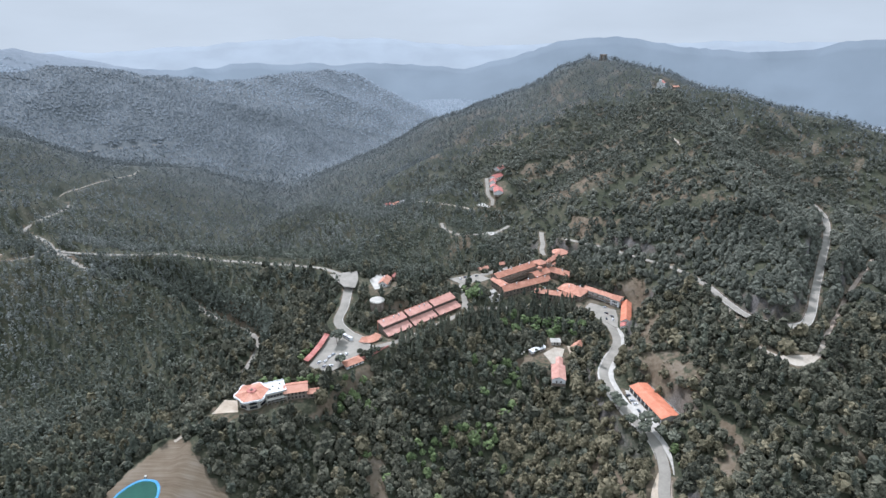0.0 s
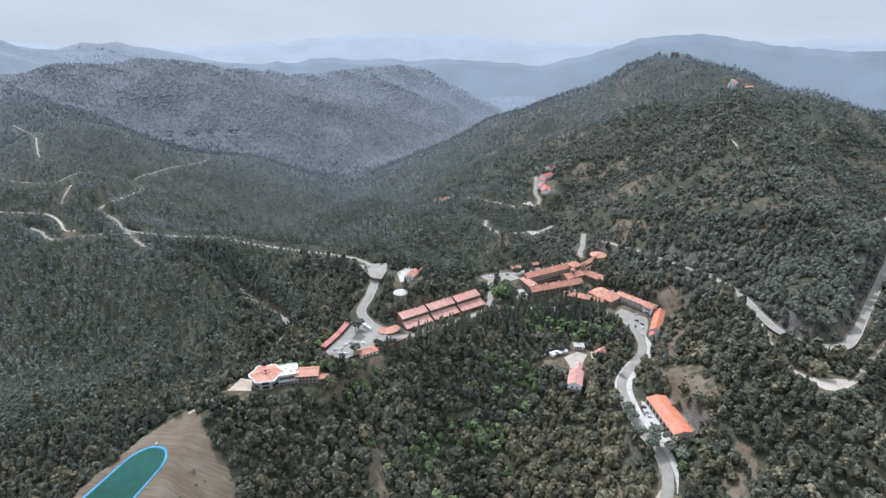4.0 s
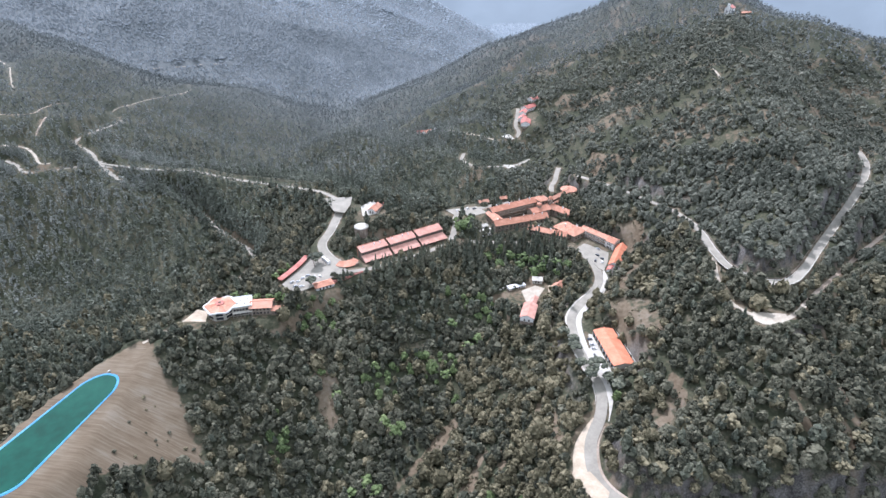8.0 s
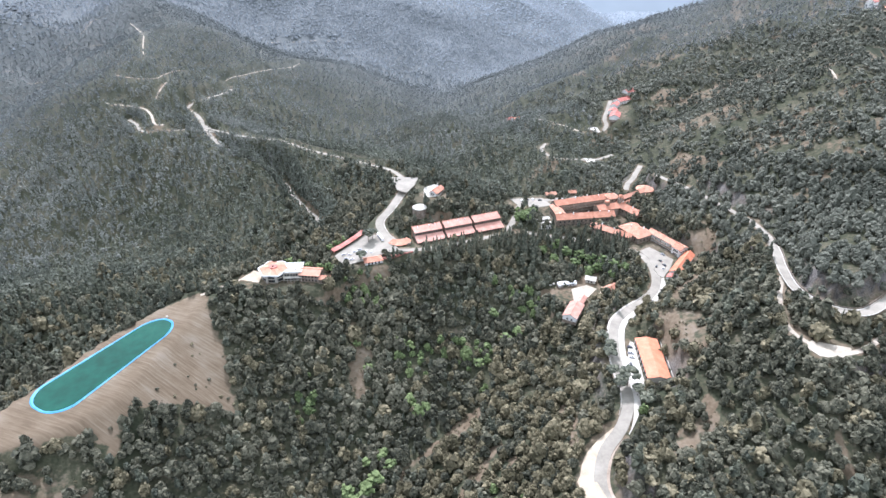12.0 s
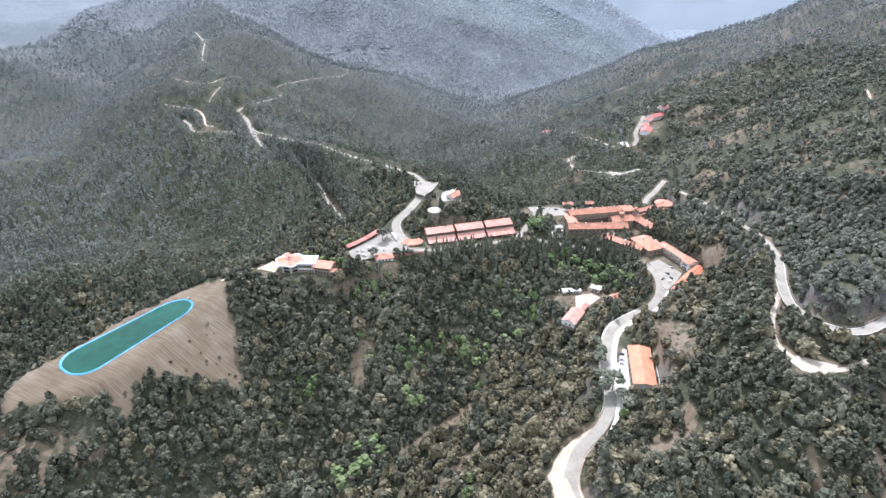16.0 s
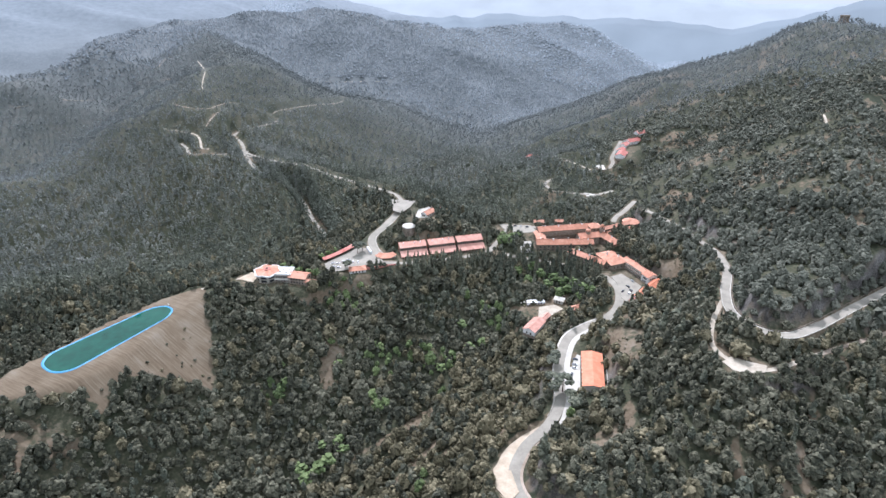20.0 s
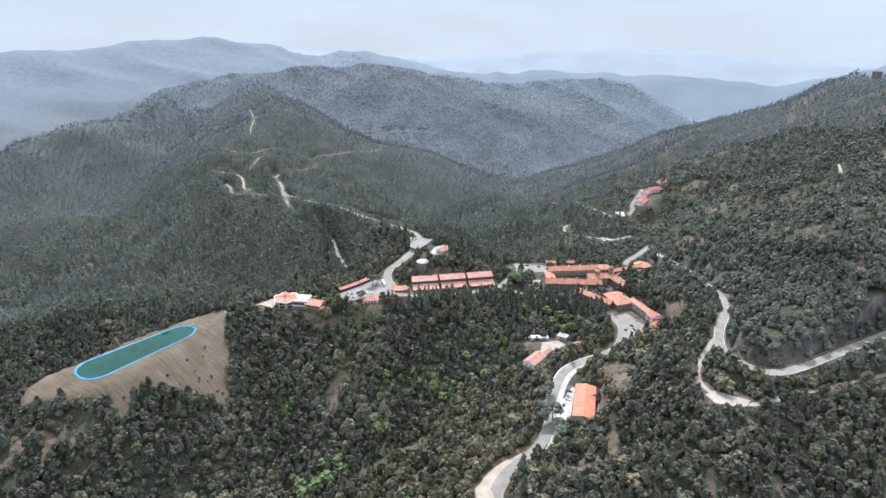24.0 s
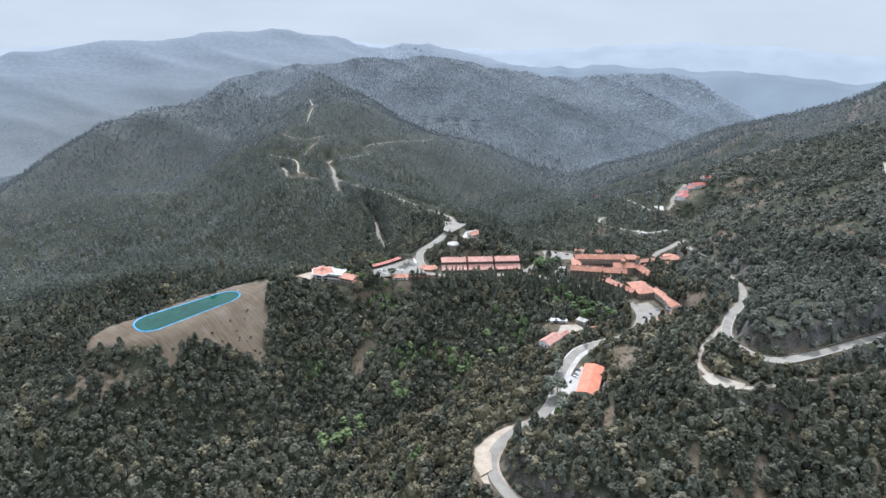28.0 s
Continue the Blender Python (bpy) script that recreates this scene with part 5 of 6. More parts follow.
# ---- round tank, knoll house and little chapel ----
tank = thing("water_tank", "round stone water tank with a white roof", "water tank", -50, 502, 5.8)
bm = bmesh.new()
prism(bm, ring(32, 6.3), -4, 5.2)
part("wall", bm, STONE, tank)
bm = bmesh.new()
prism(bm, ring(32, 6.8), 5.2, 5.9)
prism(bm, ring(32, 6.2), 5.9, 6.2)
part("roof", bm, CONCRETE, tank, "flat white roof")
for k in range(8):
    bm = bmesh.new()
    a = 2 * math.pi * k / 8
    prism(bm, ring(4, 0.4, a, 6.45 * math.cos(a), 6.45 * math.sin(a)), -2, 5.2)
    part("buttress", bm, STONE, tank)
house("knoll_house", "small house with an orange roof on a paved terrace", -34, 534, 11.2, 15, 8.5, 58, 3.4, 6.0, wall=PLASTER, tiles=TILE, rows=(("s", 4, 1.0), ("w", 2, 1.0)), chimneys=((3, 1.5),))
kiosk_shrine = thing("shrine", "little red-tiled octagonal shrine among trees", "shrine", -22, 540, 11.0)
bm = bmesh.new()
prism(bm, ring(8, 3.2), 0, 4.2)
part("wall", bm, STONE, kiosk_shrine)
for k in range(8):
    p = ring(8, 4.0)
    bm = bmesh.new()
    slab(bm, [(*p[k], 4.0), (*p[(k + 1) % 8], 4.0), (0, 0, 7.4)], 0.2)
    part("roof_slope", bm, TILE_PINK, kiosk_shrine)
bm = bmesh.new()
block(bm, -0.08, 0.08, -0.08, 0.08, 7.3, 8.8)
block(bm, -0.4, 0.4, -0.07, 0.07, 8.2, 8.36)
part("cross", bm, WOOD, kiosk_shrine)

# ---- restaurant ----
rest = thing("restaurant", "restaurant with a lobed terracotta roof and white fascia", "restaurant", -167, 411, -7.4, 0)
bm = bmesh.new()
prism(bm, ring(8, 10.2, math.pi / 8), 0, 7.4)
# Grey in place of white plaster: shade under the roof put into the colour.
part("wall", bm, CONCRETE, rest)


def lobed(r, deep, n=66, k=6):
    return [(r * (1 + deep * math.cos(k * 2 * math.pi * j / n)) * math.cos(2 * math.pi * j / n), r * (1 + deep * math.cos(k * 2 * math.pi * j / n)) * math.sin(2 * math.pi * j / n)) for j in range(n)]


bm = bmesh.new()
band(bm, lobed(11.9, 0.085), lobed(11.9, 0.085), 7.2, 8.4)
band(bm, lobed(11.9, 0.085), lobed(10.9, 0.09), 8.4, 8.3)
band(bm, lobed(11.9, 0.085), lobed(10.0, 0.0), 7.2, 7.1)
part("fascia", bm, PLASTER, rest, "broad white fascia")
for k in range(6):
    a = 2 * math.pi * k / 6
    for s in (-1, 1):
        bm = bmesh.new()
        w = math.pi / 6
        rim, tip = 10.3, 12.2
        corners = [(3.0 * math.cos(a), 3.0 * math.sin(a), 10.2), (3.0 * math.cos(a + s * w), 3.0 * math.sin(a + s * w), 9.6),
                   (rim * math.cos(a + s * w), rim * math.sin(a + s * w), 8.35), (tip * math.cos(a), tip * math.sin(a), 8.7)]
        slab(bm, corners[::-1] if s > 0 else corners, 0.2)
        part("roof_lobe", bm, TILE, rest)
bm = bmesh.new()
prism(bm, ring(6, 3.6), 9.5, 10.5)
part("roof_crown", bm, TILE_PINK, rest)
bm = bmesh.new()
prism(bm, ring(6, 1.1), 10.2, 11.1)
part("lantern", bm, WOOD, rest)
for k in range(8):
    for z in (0.9, 4.2):
        window(rest, pose(0, 0, 0, 0, 0, 45 * k) @ pose(0, -9.43, z), 5.0, 2.0)
rest_mid = thing("restaurant_hall", "white flat-roofed hall between two orange roofs", "building", -151, 412.5, -7.4, 4)
bm = bmesh.new()
block(bm, -7.5, 7.5, -7, 7, -1, 7.85)
# Hall walls greyed the same way, for a front in shade.
part("wall", bm, CONCRETE, rest_mid)
bm = bmesh.new()
block(bm, -7.5, 7.5, -6.9, 6.9, 7.85, 8.0)
part("roof", bm, PLASTER, rest_mid, "flat white roof")
bm = bmesh.new()
for x0, x1, y0, y1 in ((-7.7, 7.7, -7.3, -6.9), (-7.7, 7.7, 6.9, 7.3), (7.3, 7.7, -6.9, 6.9)):
    block(bm, x0, x1, y0, y1, 7.9, 8.7)
part("parapet", bm, PLASTER, rest_mid)
for u, v, h in ((-3.5, -2, 1.3), (-1.2, 1.5, 1.0), (2.4, -3, 1.2), (4.2, 2.6, 0.9)):
    bm = bmesh.new()
    block(bm, u - 0.7, u + 0.7, v - 0.5, v + 0.5, 8.0, 8.0 + h)
    prism(bm, ring(10, 0.35, 0, u, v), 8.0 + h, 8.1 + h)
    part("cooling_unit", bm, CONCRETE, rest_mid, "grey roof cooling unit")
for z in (1.0, 4.6):
    windows(rest_mid, 15, 14, "s", 6, z, 1.6, 1.8, 0.8)
for k in range(6):
    bm = bmesh.new()
    block(bm, -7.2 + 2.8 * k, -6.9 + 2.8 * k, -9.4, -9.1, -1, 3.6)
    part("balcony_post", bm, CONCRETE, rest_mid)
bm = bmesh.new()
block(bm, -7.5, 7.5, -9.5, -7.0, 3.6, 3.9)
part("balcony", bm, CONCRETE, rest_mid)
# Wing walls in darker stone, toned for the shaded front.
house("restaurant_wing", "dining wing with a terracotta roof", -136, 409.5, -7.4, 17, 12, -6, 6.6, 9.0, tiles=TILE, wall=STONE, rows=(("s", 5, 1.0), ("s", 5, 4.2), ("e", 3, 4.0)))
house("restaurant_shed", "low shed with a terracotta roof", -124, 404, -7.4, 8, 6, -10, 4.2, 5.6, tiles=TILE, wall=STONE, rows=(("s", 2, 1.2),))

# ---- car park buildings ----
def market_row():
    line = through_points([(-124, 443, 0), (-117, 452, 0), (-109, 464, 0), (-101, 479, 0)], 5)
    stall = thing("market_row", "long curved market arcade with a terracotta roof", "shops", -112, 460, -4.5)
    for k, (a, b) in enumerate(zip(line, line[1:])):
        a, b = Vector((a[0] + 112, a[1] - 460, 0)), Vector((b[0] + 112, b[1] - 460, 0))
        n = (b - a).normalized().cross(Vector((0, 0, 1)))
        bm = bmesh.new()
        slab(bm, [tuple(a + n * 2.0 + Vector((0, 0, 2.7))), tuple(b + n * 2.0 + Vector((0, 0, 2.7))), tuple(b - n * 2.2 + Vector((0, 0, 3.9))), tuple(a - n * 2.2 + Vector((0, 0, 3.9)))], 0.22)
        part("roof_slope", bm, TILE_PINK, stall)
        bm = bmesh.new()
        prism(bm, [tuple((a - n * 2.0).xy), tuple((a - n * 1.7).xy), tuple((b - n * 1.7).xy), tuple((b - n * 2.0).xy)], -0.5, 3.5)
        part("wall", bm, STONE, stall)
        bm = bmesh.new()
        c = a + n * 1.8
        block(bm, c.x - 0.15, c.x + 0.15, c.y - 0.15, c.y + 0.15, 0, 2.5)
        part("post", bm, WOOD, stall)


market_row()
house("kiosk", "kiosk with a terracotta hipped roof and white walls", -88, 434.5, -7.8, 15.5, 8.5, 18, 3.6, 5.6, roof="hip", wall=PLASTER, tiles=TILE, rows=(("s", 4, 1.0), ("w", 2, 1.0)))
bm = bmesh.new()
block(bm, -14, 14, -0.3, 0.3, -4, 1.0)
wall_thing = thing("garden_wall", "rose-brown stone garden wall above the slope", "wall", -67, 443, -5.6, 22)
part("coping", bm, TILE_PINK, wall_thing, "rose-brown stone wall")

# ---- monastery ----
north = house("monastery_north_wing", "long monastery wing with terracotta roof and arcades", 113, 541.5, -10.8, 62, 11, 16.4, 11.6, 14.6, rows=(("n", 14, 4.5), ("n", 14, 8.0), ("w", 3, 4.5), ("w", 3, 8.0)), category="monastery wing", chimneys=((-22, 1), (-8, -1), (6, 1), (18, -1)))
gallery(north, 50, -5.5, 3.2, 3.6, 2, 17)
house("monastery_south_wing", "monastery south wing with brown stone front and terracotta roof", 111, 515.5, -15.0, 59, 10, 8, 11.0, 14.4, rows=(("s", 13, 3.4), ("s", 13, 7.2), ("e", 2, 6.5)), category="monastery wing", chimneys=((-25, 0.5), (-12, -1), (4, 1), (15, 0), (24, -1)))
house("monastery_west_wing", "monastery west wing with a terracotta roof", 86.5, 524, -14.0, 22, 9.5, 100, 11.6, 14.4, rows=(("n", 5, 4.0), ("n", 5, 8.0)), category="monastery wing")
gate = house("monastery_gate_tower", "raised gate block with crossed terracotta roofs", 144, 545, -10.8, 12, 11, 16, 14.0, 17.2, roof="hip", rows=(("s", 2, 10.5), ("e", 2, 10.5)), category="monastery wing")
house("monastery_east_wing", "monastery east wing with a terracotta roof", 156, 531, -12.0, 34, 9.5, -56, 9.0, 12.4, rows=(("n", 7, 3.0), ("n", 7, 6.0), ("s", 7, 5.6)), category="monastery wing", chimneys=((-6, 1), (8, -1)))
house("monastery_east_porch", "projecting block with a terracotta roof", 166, 520, -13.0, 13, 9, 12, 9.6, 12.2, rows=(("s", 3, 5.6), ("e", 2, 5.6)), category="monastery wing")
house("monastery_corridor", "long narrow passage with a terracotta roof", 168, 561, -8.0, 44, 5.5, 33, 5.0, 7.0, rows=(("s", 10, 2.0),), category="monastery wing")
house("monastery_corridor_annex", "low lean-to wing with a terracotta roof", 172, 556, -10.0, 34, 5, 33, 4.0, 5.6, rows=(("s", 8, 1.4),), category="monastery wing")
rotunda = thing("rotunda", "round hall with a low conical terracotta roof", "hall", 188, 577, -9.0)
bm = bmesh.new()
prism(bm, ring(24, 8.6), -2, 5.6)
part("wall", bm, STONE, rotunda)
p = ring(24, 9.4)
for k in range(24):
    bm = bmesh.new()
    slab(bm, [(*p[k], 5.5), (*p[(k + 1) % 24], 5.5), (0, 0, 9.2)], 0.25)
    part("roof_slope", bm, TILE, rotunda)
church = thing("church", "stone church with a terracotta roof and small dome", "church", 136, 531, -11.0, 16)
body(church, 22, 11, 0, 9.0, 12.0, STONE)
gable_roof(church, 22, 11, 9.0, 12.0, TILE)
bm = bmesh.new()
prism(bm, ring(12, 2.6), 10.0, 14.2)
part("drum", bm, STONE, church)
p = ring(12, 2.9)
for j, (r0, z0, r1, z1) in enumerate(((2.9, 14.2, 2.3, 15.5), (2.3, 15.5, 0.05, 16.6))):
    bm = bmesh.new()
    band(bm, ring(12, r0), ring(12, r1), z0, z1)
    part("dome", bm, TILE, church)
bm = bmesh.new()
block(bm, -0.09, 0.09, -0.09, 0.09, 16.5, 18.4)
block(bm, -0.6, 0.6, -0.08, 0.08, 17.6, 17.8)
part("cross", bm, WOOD, church)
belfry = thing("belfry", "square stone bell tower with a domed cap", "bell tower", 151, 538, -11.5, 16)
bm = bmesh.new()
block(bm, -2, 2, -2, 2, 0, 14.5)
part("shaft", bm, STONE, belfry)
for a in (-1, 1):
    for b in (-1, 1):
        bm = bmesh.new()
        block(bm, a * 1.6 - 0.35, a * 1.6 + 0.35, b * 1.6 - 0.35, b * 1.6 + 0.35, 14.5, 17.2)
        part("pillar", bm, STONE, belfry)
bm = bmesh.new()
prism(bm, ring(12, 2.5), 17.2, 17.6)
band(bm, ring(12, 2.4), ring(12, 1.6), 17.6, 19.0)
band(bm, ring(12, 1.6), ring(12, 0.05), 19.0, 19.8)
part("cap", bm, TILE, belfry)
bm = bmesh.new()
prism(bm, ring(10, 0.7), 15.2, 16.2)
part("bell", bm, WOOD, belfry)
house("monastery_low_wing", "low wing with a long terracotta roof above the cypresses", 127, 495, -15.5, 27, 8.5, -37, 8.6, 11.2, rows=(("s", 7, 2.4), ("s", 7, 5.4)), category="monastery wing", chimneys=((-4, 1), (9, -1)))
hall = house("monastery_hall", "broad hall with a hipped terracotta roof", 157, 496, -16.0, 27, 20, 118, 7.0, 11.2, roof="hip", rows=(("n", 5, 2.4), ("e", 4, 2.4), ("w", 4, 2.4), ("n", 5, 5.0)), category="hall", chimneys=((3, 4), (-6, -3)))
house("monastery_hall_annex", "small annex with a terracotta roof", 145, 489, -16.0, 13, 9, -37, 6.0, 8.4, rows=(("s", 3, 2.2),), category="building")
white = house("white_wing", "white arcaded wing with a terracotta roof", 180, 477.5, -15.5, 38, 8.4, -60, 7.4, 9.4, wall=PLASTER, category="monastery wing", rows=(("s", 6, 4.0),))
gallery(white, 26, -4.2, 0.4, 3.4, 2, 9)
house("white_wing_end", "white end pavilion with tall windows", 187, 462, -15.5, 9, 10.5, -60, 7.8, 9.9, wall=PLASTER, rows=(("s", 3, 1.0), ("s", 3, 4.2), ("e", 3, 4.2)), category="monastery wing")
house("road_house", "long orange-roofed house beside the road", 182, 440, -15.3, 40, 8.5, 53, 4.4, 7.2, tiles=TILE_ORANGE, wall=PLASTER, rows=(("n", 9, 1.0), ("w", 2, 1.0)), over=0.7)
house("road_house_porch", "small pink-roofed porch house", 166.5, 421, -15.6, 7, 6.5, 53, 3.0, 4.6, tiles=TILE_PINK, wall=PLASTER, rows=(("n", 2, 0.9),))
house("white_store", "white flat store beside the monastery front", 72, 506, -12.5, 12, 8, 10, 4.5, 5.2, wall=PLASTER, tiles=CONCRETE, rows=(("s", 3, 1.0),))
house("white_store", "white flat store behind the cypresses", 70, 514.5, -11.0, 13, 4.5, 14, 4.5, 5.2, wall=PLASTER, tiles=CONCRETE, rows=(("s", 3, 1.0),))
for k, (x, y) in enumerate(((86, 568), (108, 572))):
    house("square_shop", "little shop with a terracotta roof beside the square", x, y, -8.0, 11, 5, 8, 3.0, 4.6, rows=(("s", 3, 0.9),), group="shops on the square")
front_wall = thing("terrace_wall", "long low stone wall along the terrace road", "wall", 104, 484.5, -16.6, -3)
for k in range(14):
    bm = bmesh.new()
    block(bm, -38 + 5.5 * k, -38 + 5.5 * k + 5.4, -0.25, 0.25, -3, 1.1 + 0.12 * (k % 3 - 1))
    part("wall_stretch", bm, CONCRETE, front_wall)

# ---- workshops in the hollow ----
house("workshop", "pink-roofed workshop half hidden by trees", 79, 390, -29.4, 21, 11, 62, 4.6, 7.0, tiles=TILE_ROSE, wall=PLASTER, rows=(("n", 6, 1.2), ("w", 2, 1.2)))
house("workshop_annex", "narrow annex with a pink tin roof", 88, 404, -29.2, 14, 5, 60, 3.6, 5.0, tiles=TILE_ROSE, wall=CONCRETE, rows=(("n", 3, 1.0),))
house("gardener_house", "small house with an orange roof among trees", 117, 421, -27.5, 12, 7.5, 35, 3.6, 5.6, tiles=TILE, wall=PLASTER, rows=(("s", 3, 1.0), ("w", 2, 1.0)))
house("open_shed", "grey sheet-metal shed on the work yard", 103, 436.5, -29.0, 8.5, 6.5, -20, 4.0, 5.2, tiles=CONCRETE, wall=CONCRETE, rows=(("s", 2, 1.2),), roof="hip")
house("site_cabin", "long white site cabin on the yard", 81, 431, -29.0, 16, 4.5, 12, 3.0, 3.6, tiles=PLASTER, wall=PLASTER, rows=(("s", 5, 1.0),))
for k in range(9):
    crate = thing("stacked_pallet", "stack of pale timber pallets on the yard", "pallet", 68 + 3.1 * k % 17, 436 + (k * 1.7) % 6, float(ground(np.array([70.0]), np.array([437.0]))[0]), 20 * k, "stacks beside the cabin")
    for j in range(3 + k % 3):
        bm = bmesh.new()
        block(bm, -0.9, 0.9, -0.7, 0.7, 0.32 * j, 0.32 * j + 0.27)
        part("pallet", bm, CONCRETE, crate)

# ---- village on the far shoulder, chapel and summit tower ----
for x, y, L, W, turn, tone in ((228, 858, 26, 13, 35, TILE_PINK), (212, 838, 16, 9, 60, TILE_PINK), (204, 818, 15, 10, 62, TILE_PINK), (202, 797, 22, 13, 70, TILE_PINK), (240, 874, 16, 11, 30, TILE_PINK)):
    house("village_house", "red-roofed house beside the far road", x + 8, y, float(ground(np.array([x + 8.0]), np.array([float(y)]))[0]) - 0.3, L, W, turn, 5.2, 8.0, tiles=tone, wall=PLASTER, rows=(("s", 4, 1.2), ("n", 4, 1.2), ("n", 4, 3.4)), group="houses beside the far road")
for x, y, L, W, turn, tone in ((95, 968, 16, 9, 30, TILE), (84, 978, 12, 8, 20, TILE_PINK), (106, 962, 10, 7, 50, PLASTER)):
    house("forest_house", "lone house among the far pines", x, y, float(ground(np.array([float(x)]), np.array([float(y)]))[0]) + 0.2, L, W, turn, 4.6, 7.0, tiles=tone, wall=PLASTER, rows=(("s", 3, 1.2), ("s", 3, 3.2)), group="houses among the far pines")
chap = house("hill_chapel", "white chapel with a pink roof near the summit", 630, 972, 118.8, 19, 12, 40, 10.5, 14.5, wall=PLASTER, tiles=TILE_PINK, rows=(("s", 3, 2.5), ("w", 2, 2.5)), category="chapel")
bm = bmesh.new()
block(bm, -12.5, -9, -2, 2, 0, 17)
part("bell_gable", bm, PLASTER, chap)
house("hill_lodge", "low lodge with a terracotta roof near the chapel", 652, 960, 118.6, 22, 7, 10, 3.6, 5.4, wall=STONE, tiles=TILE, rows=(("s", 5, 1.0),))
tower = thing("summit_tower", "square dark stone monument tower on the summit", "tower", 662, 1216, 146.6, 12)
tower.scale = (0.85, 0.85, 0.95)
bm = bmesh.new()
block(bm, -8, 8, -6.5, 6.5, -3, 6)
part("base", bm, STONE, tower)
for a, b in ((-6, -4.5), (6, -4.5), (6, 4.5), (-6, 4.5)):
    bm = bmesh.new()
    block(bm, a - 1.4, a + 1.4, b - 1.4, b + 1.4, 6, 14)
    part("pier", bm, STONE, tower)
bm = bmesh.new()
block(bm, -7.6, 7.6, -6.0, 6.0, 14, 17.5)
part("lintel", bm, STONE, tower)
bm = bmesh.new()
block(bm, -4.5, 4.5, -3.5, 3.5, 6, 14)
part("cell", bm, STONE, tower)


# ---- vehicles ----
PAINT = {name: material(name + "_car_paint", [tuple(c * f for c in colour) for f in (0.9, 1.0, 1.08)], 0.5, 0.3, 0, gloss=0.6)
         for name, colour in (("white", (0.72, 0.72, 0.71)), ("silver", (0.42, 0.43, 0.44)), ("dark", (0.05, 0.055, 0.065)), ("red", (0.32, 0.04, 0.03)))}
RUBBER = material("tyre_rubber", [(0.02, 0.02, 0.02), (0.03, 0.03, 0.03)], 2.0, 0.9, 0)
LAMP = material("headlight_lens", [(0.6, 0.6, 0.58), (0.7, 0.7, 0.68)], 2.0, 0.2, 0)
TAIL = material("tail_light_lens", [(0.25, 0.02, 0.02), (0.35, 0.03, 0.03)], 2.0, 0.3, 0)


def loft(bm, sections):
    """A closed skin through cross-sections of equal corner counts."""
    rings = [[bm.verts.new(c) for c in s] for s in sections]
    for a, b in zip(rings, rings[1:]):
        for k in range(len(a)):
            j = (k + 1) % len(a)
            bm.faces.new((a[k], a[j], b[j], b[k]))
    bm.faces.new(rings[0][::-1])
    bm.faces.new(rings[-1])


def car_section(x, w, z0, z1):
    return [(x, -w, z0), (x, w, z0), (x, w + 0.03, z0 + 0.3), (x, w - 0.05, z1), (x, -w + 0.05, z1), (x, -w - 0.03, z0 + 0.3)]


def build_car(tone):
    car = thing("car", f"{tone} parked car", "car", 0, 0, 0)
    bm = bmesh.new()
    loft(bm, [car_section(x, w, 0.28, z) for x, w, z in ((-2.1, 0.72, 0.62), (-1.95, 0.82, 0.86), (-0.9, 0.86, 0.95), (0.6, 0.86, 0.95), (1.9, 0.80, 0.80), (2.12, 0.68, 0.6))])
    part("body", bm, PAINT[tone], car)
    bm = bmesh.new()
    loft(bm, [[(x, -w, z0), (x, w, z0), (x, w - t, z1), (x, -w + t, z1)] for x, w, z0, z1, t in ((-1.75, 0.74, 0.93, 0.97, 0.02), (-1.2, 0.76, 0.93, 1.40, 0.14), (0.1, 0.76, 0.93, 1.44, 0.14), (0.95, 0.74, 0.93, 0.96, 0.02))])
    cabin = part("cabin", bm, GLASS, car, "dark glazed cabin")
    bm = bmesh.new()
    block(bm, -1.15, 0.12, -0.6, 0.6, 1.42, 1.48)
    part("roof_panel", bm, PAINT[tone], cabin)
    for x in (-1.3, 1.35):
        for y in (-0.78, 0.78):
            bm = bmesh.new()
            prism(bm, ring(12, 0.31), -0.1, 0.1)
            wheel = part("wheel", bm, RUBBER, car, "", pose(x, y, 0.31, 90))
            bm = bmesh.new()
            prism(bm, ring(10, 0.19), -0.11, 0.11)
            part("rim", bm, PAINT["silver"], wheel)
    for x, m, n in ((2.05, LAMP, "headlight"), (-2.08, TAIL, "tail_light")):
        for y in (-0.55, 0.55):
            bm = bmesh.new()
            block(bm, x - 0.06, x + 0.06, y - 0.14, y + 0.14, 0.55, 0.68)
            part(n, bm, m, car)
    return car


def on_ground(x, y, lift):
    return float(ground(np.array([float(x)]), np.array([float(y)]))[0]) + lift


PARKED = {
    "cars on the car park": (-4.35, [(-109, 441, 40, "white"), (-105, 446, 38, "white"), (-101, 449, 35, "silver"), (-95, 446, 100, "white"), (-90.5, 446, 95, "white"), (-114, 441, 42, "white"), (-111, 434, 40, "silver"), (-99, 440, 20, "dark"), (-106, 433, 20, "white")]),
    "cars beside the barn": (-18.15, [(108.6, 335.5, -5, "dark"), (107.6, 329, -6, "silver"), (107.2, 324.6, -5, "white"), (104.5, 317, 80, "dark")]),
    "cars on the monastery yard": (-15.15, [(166, 449, 120, "dark"), (167.5, 442, 110, "dark"), (165, 436.5, 60, "white"), (172, 460, 120, "silver"), (160, 440, 60, "dark")]),
    "cars on the square": (-7.7, [(60, 557, 10, "dark"), (66, 558, 95, "white"), (54, 555, 80, "white"), (73, 556, 20, "dark")]),
}
made = {}
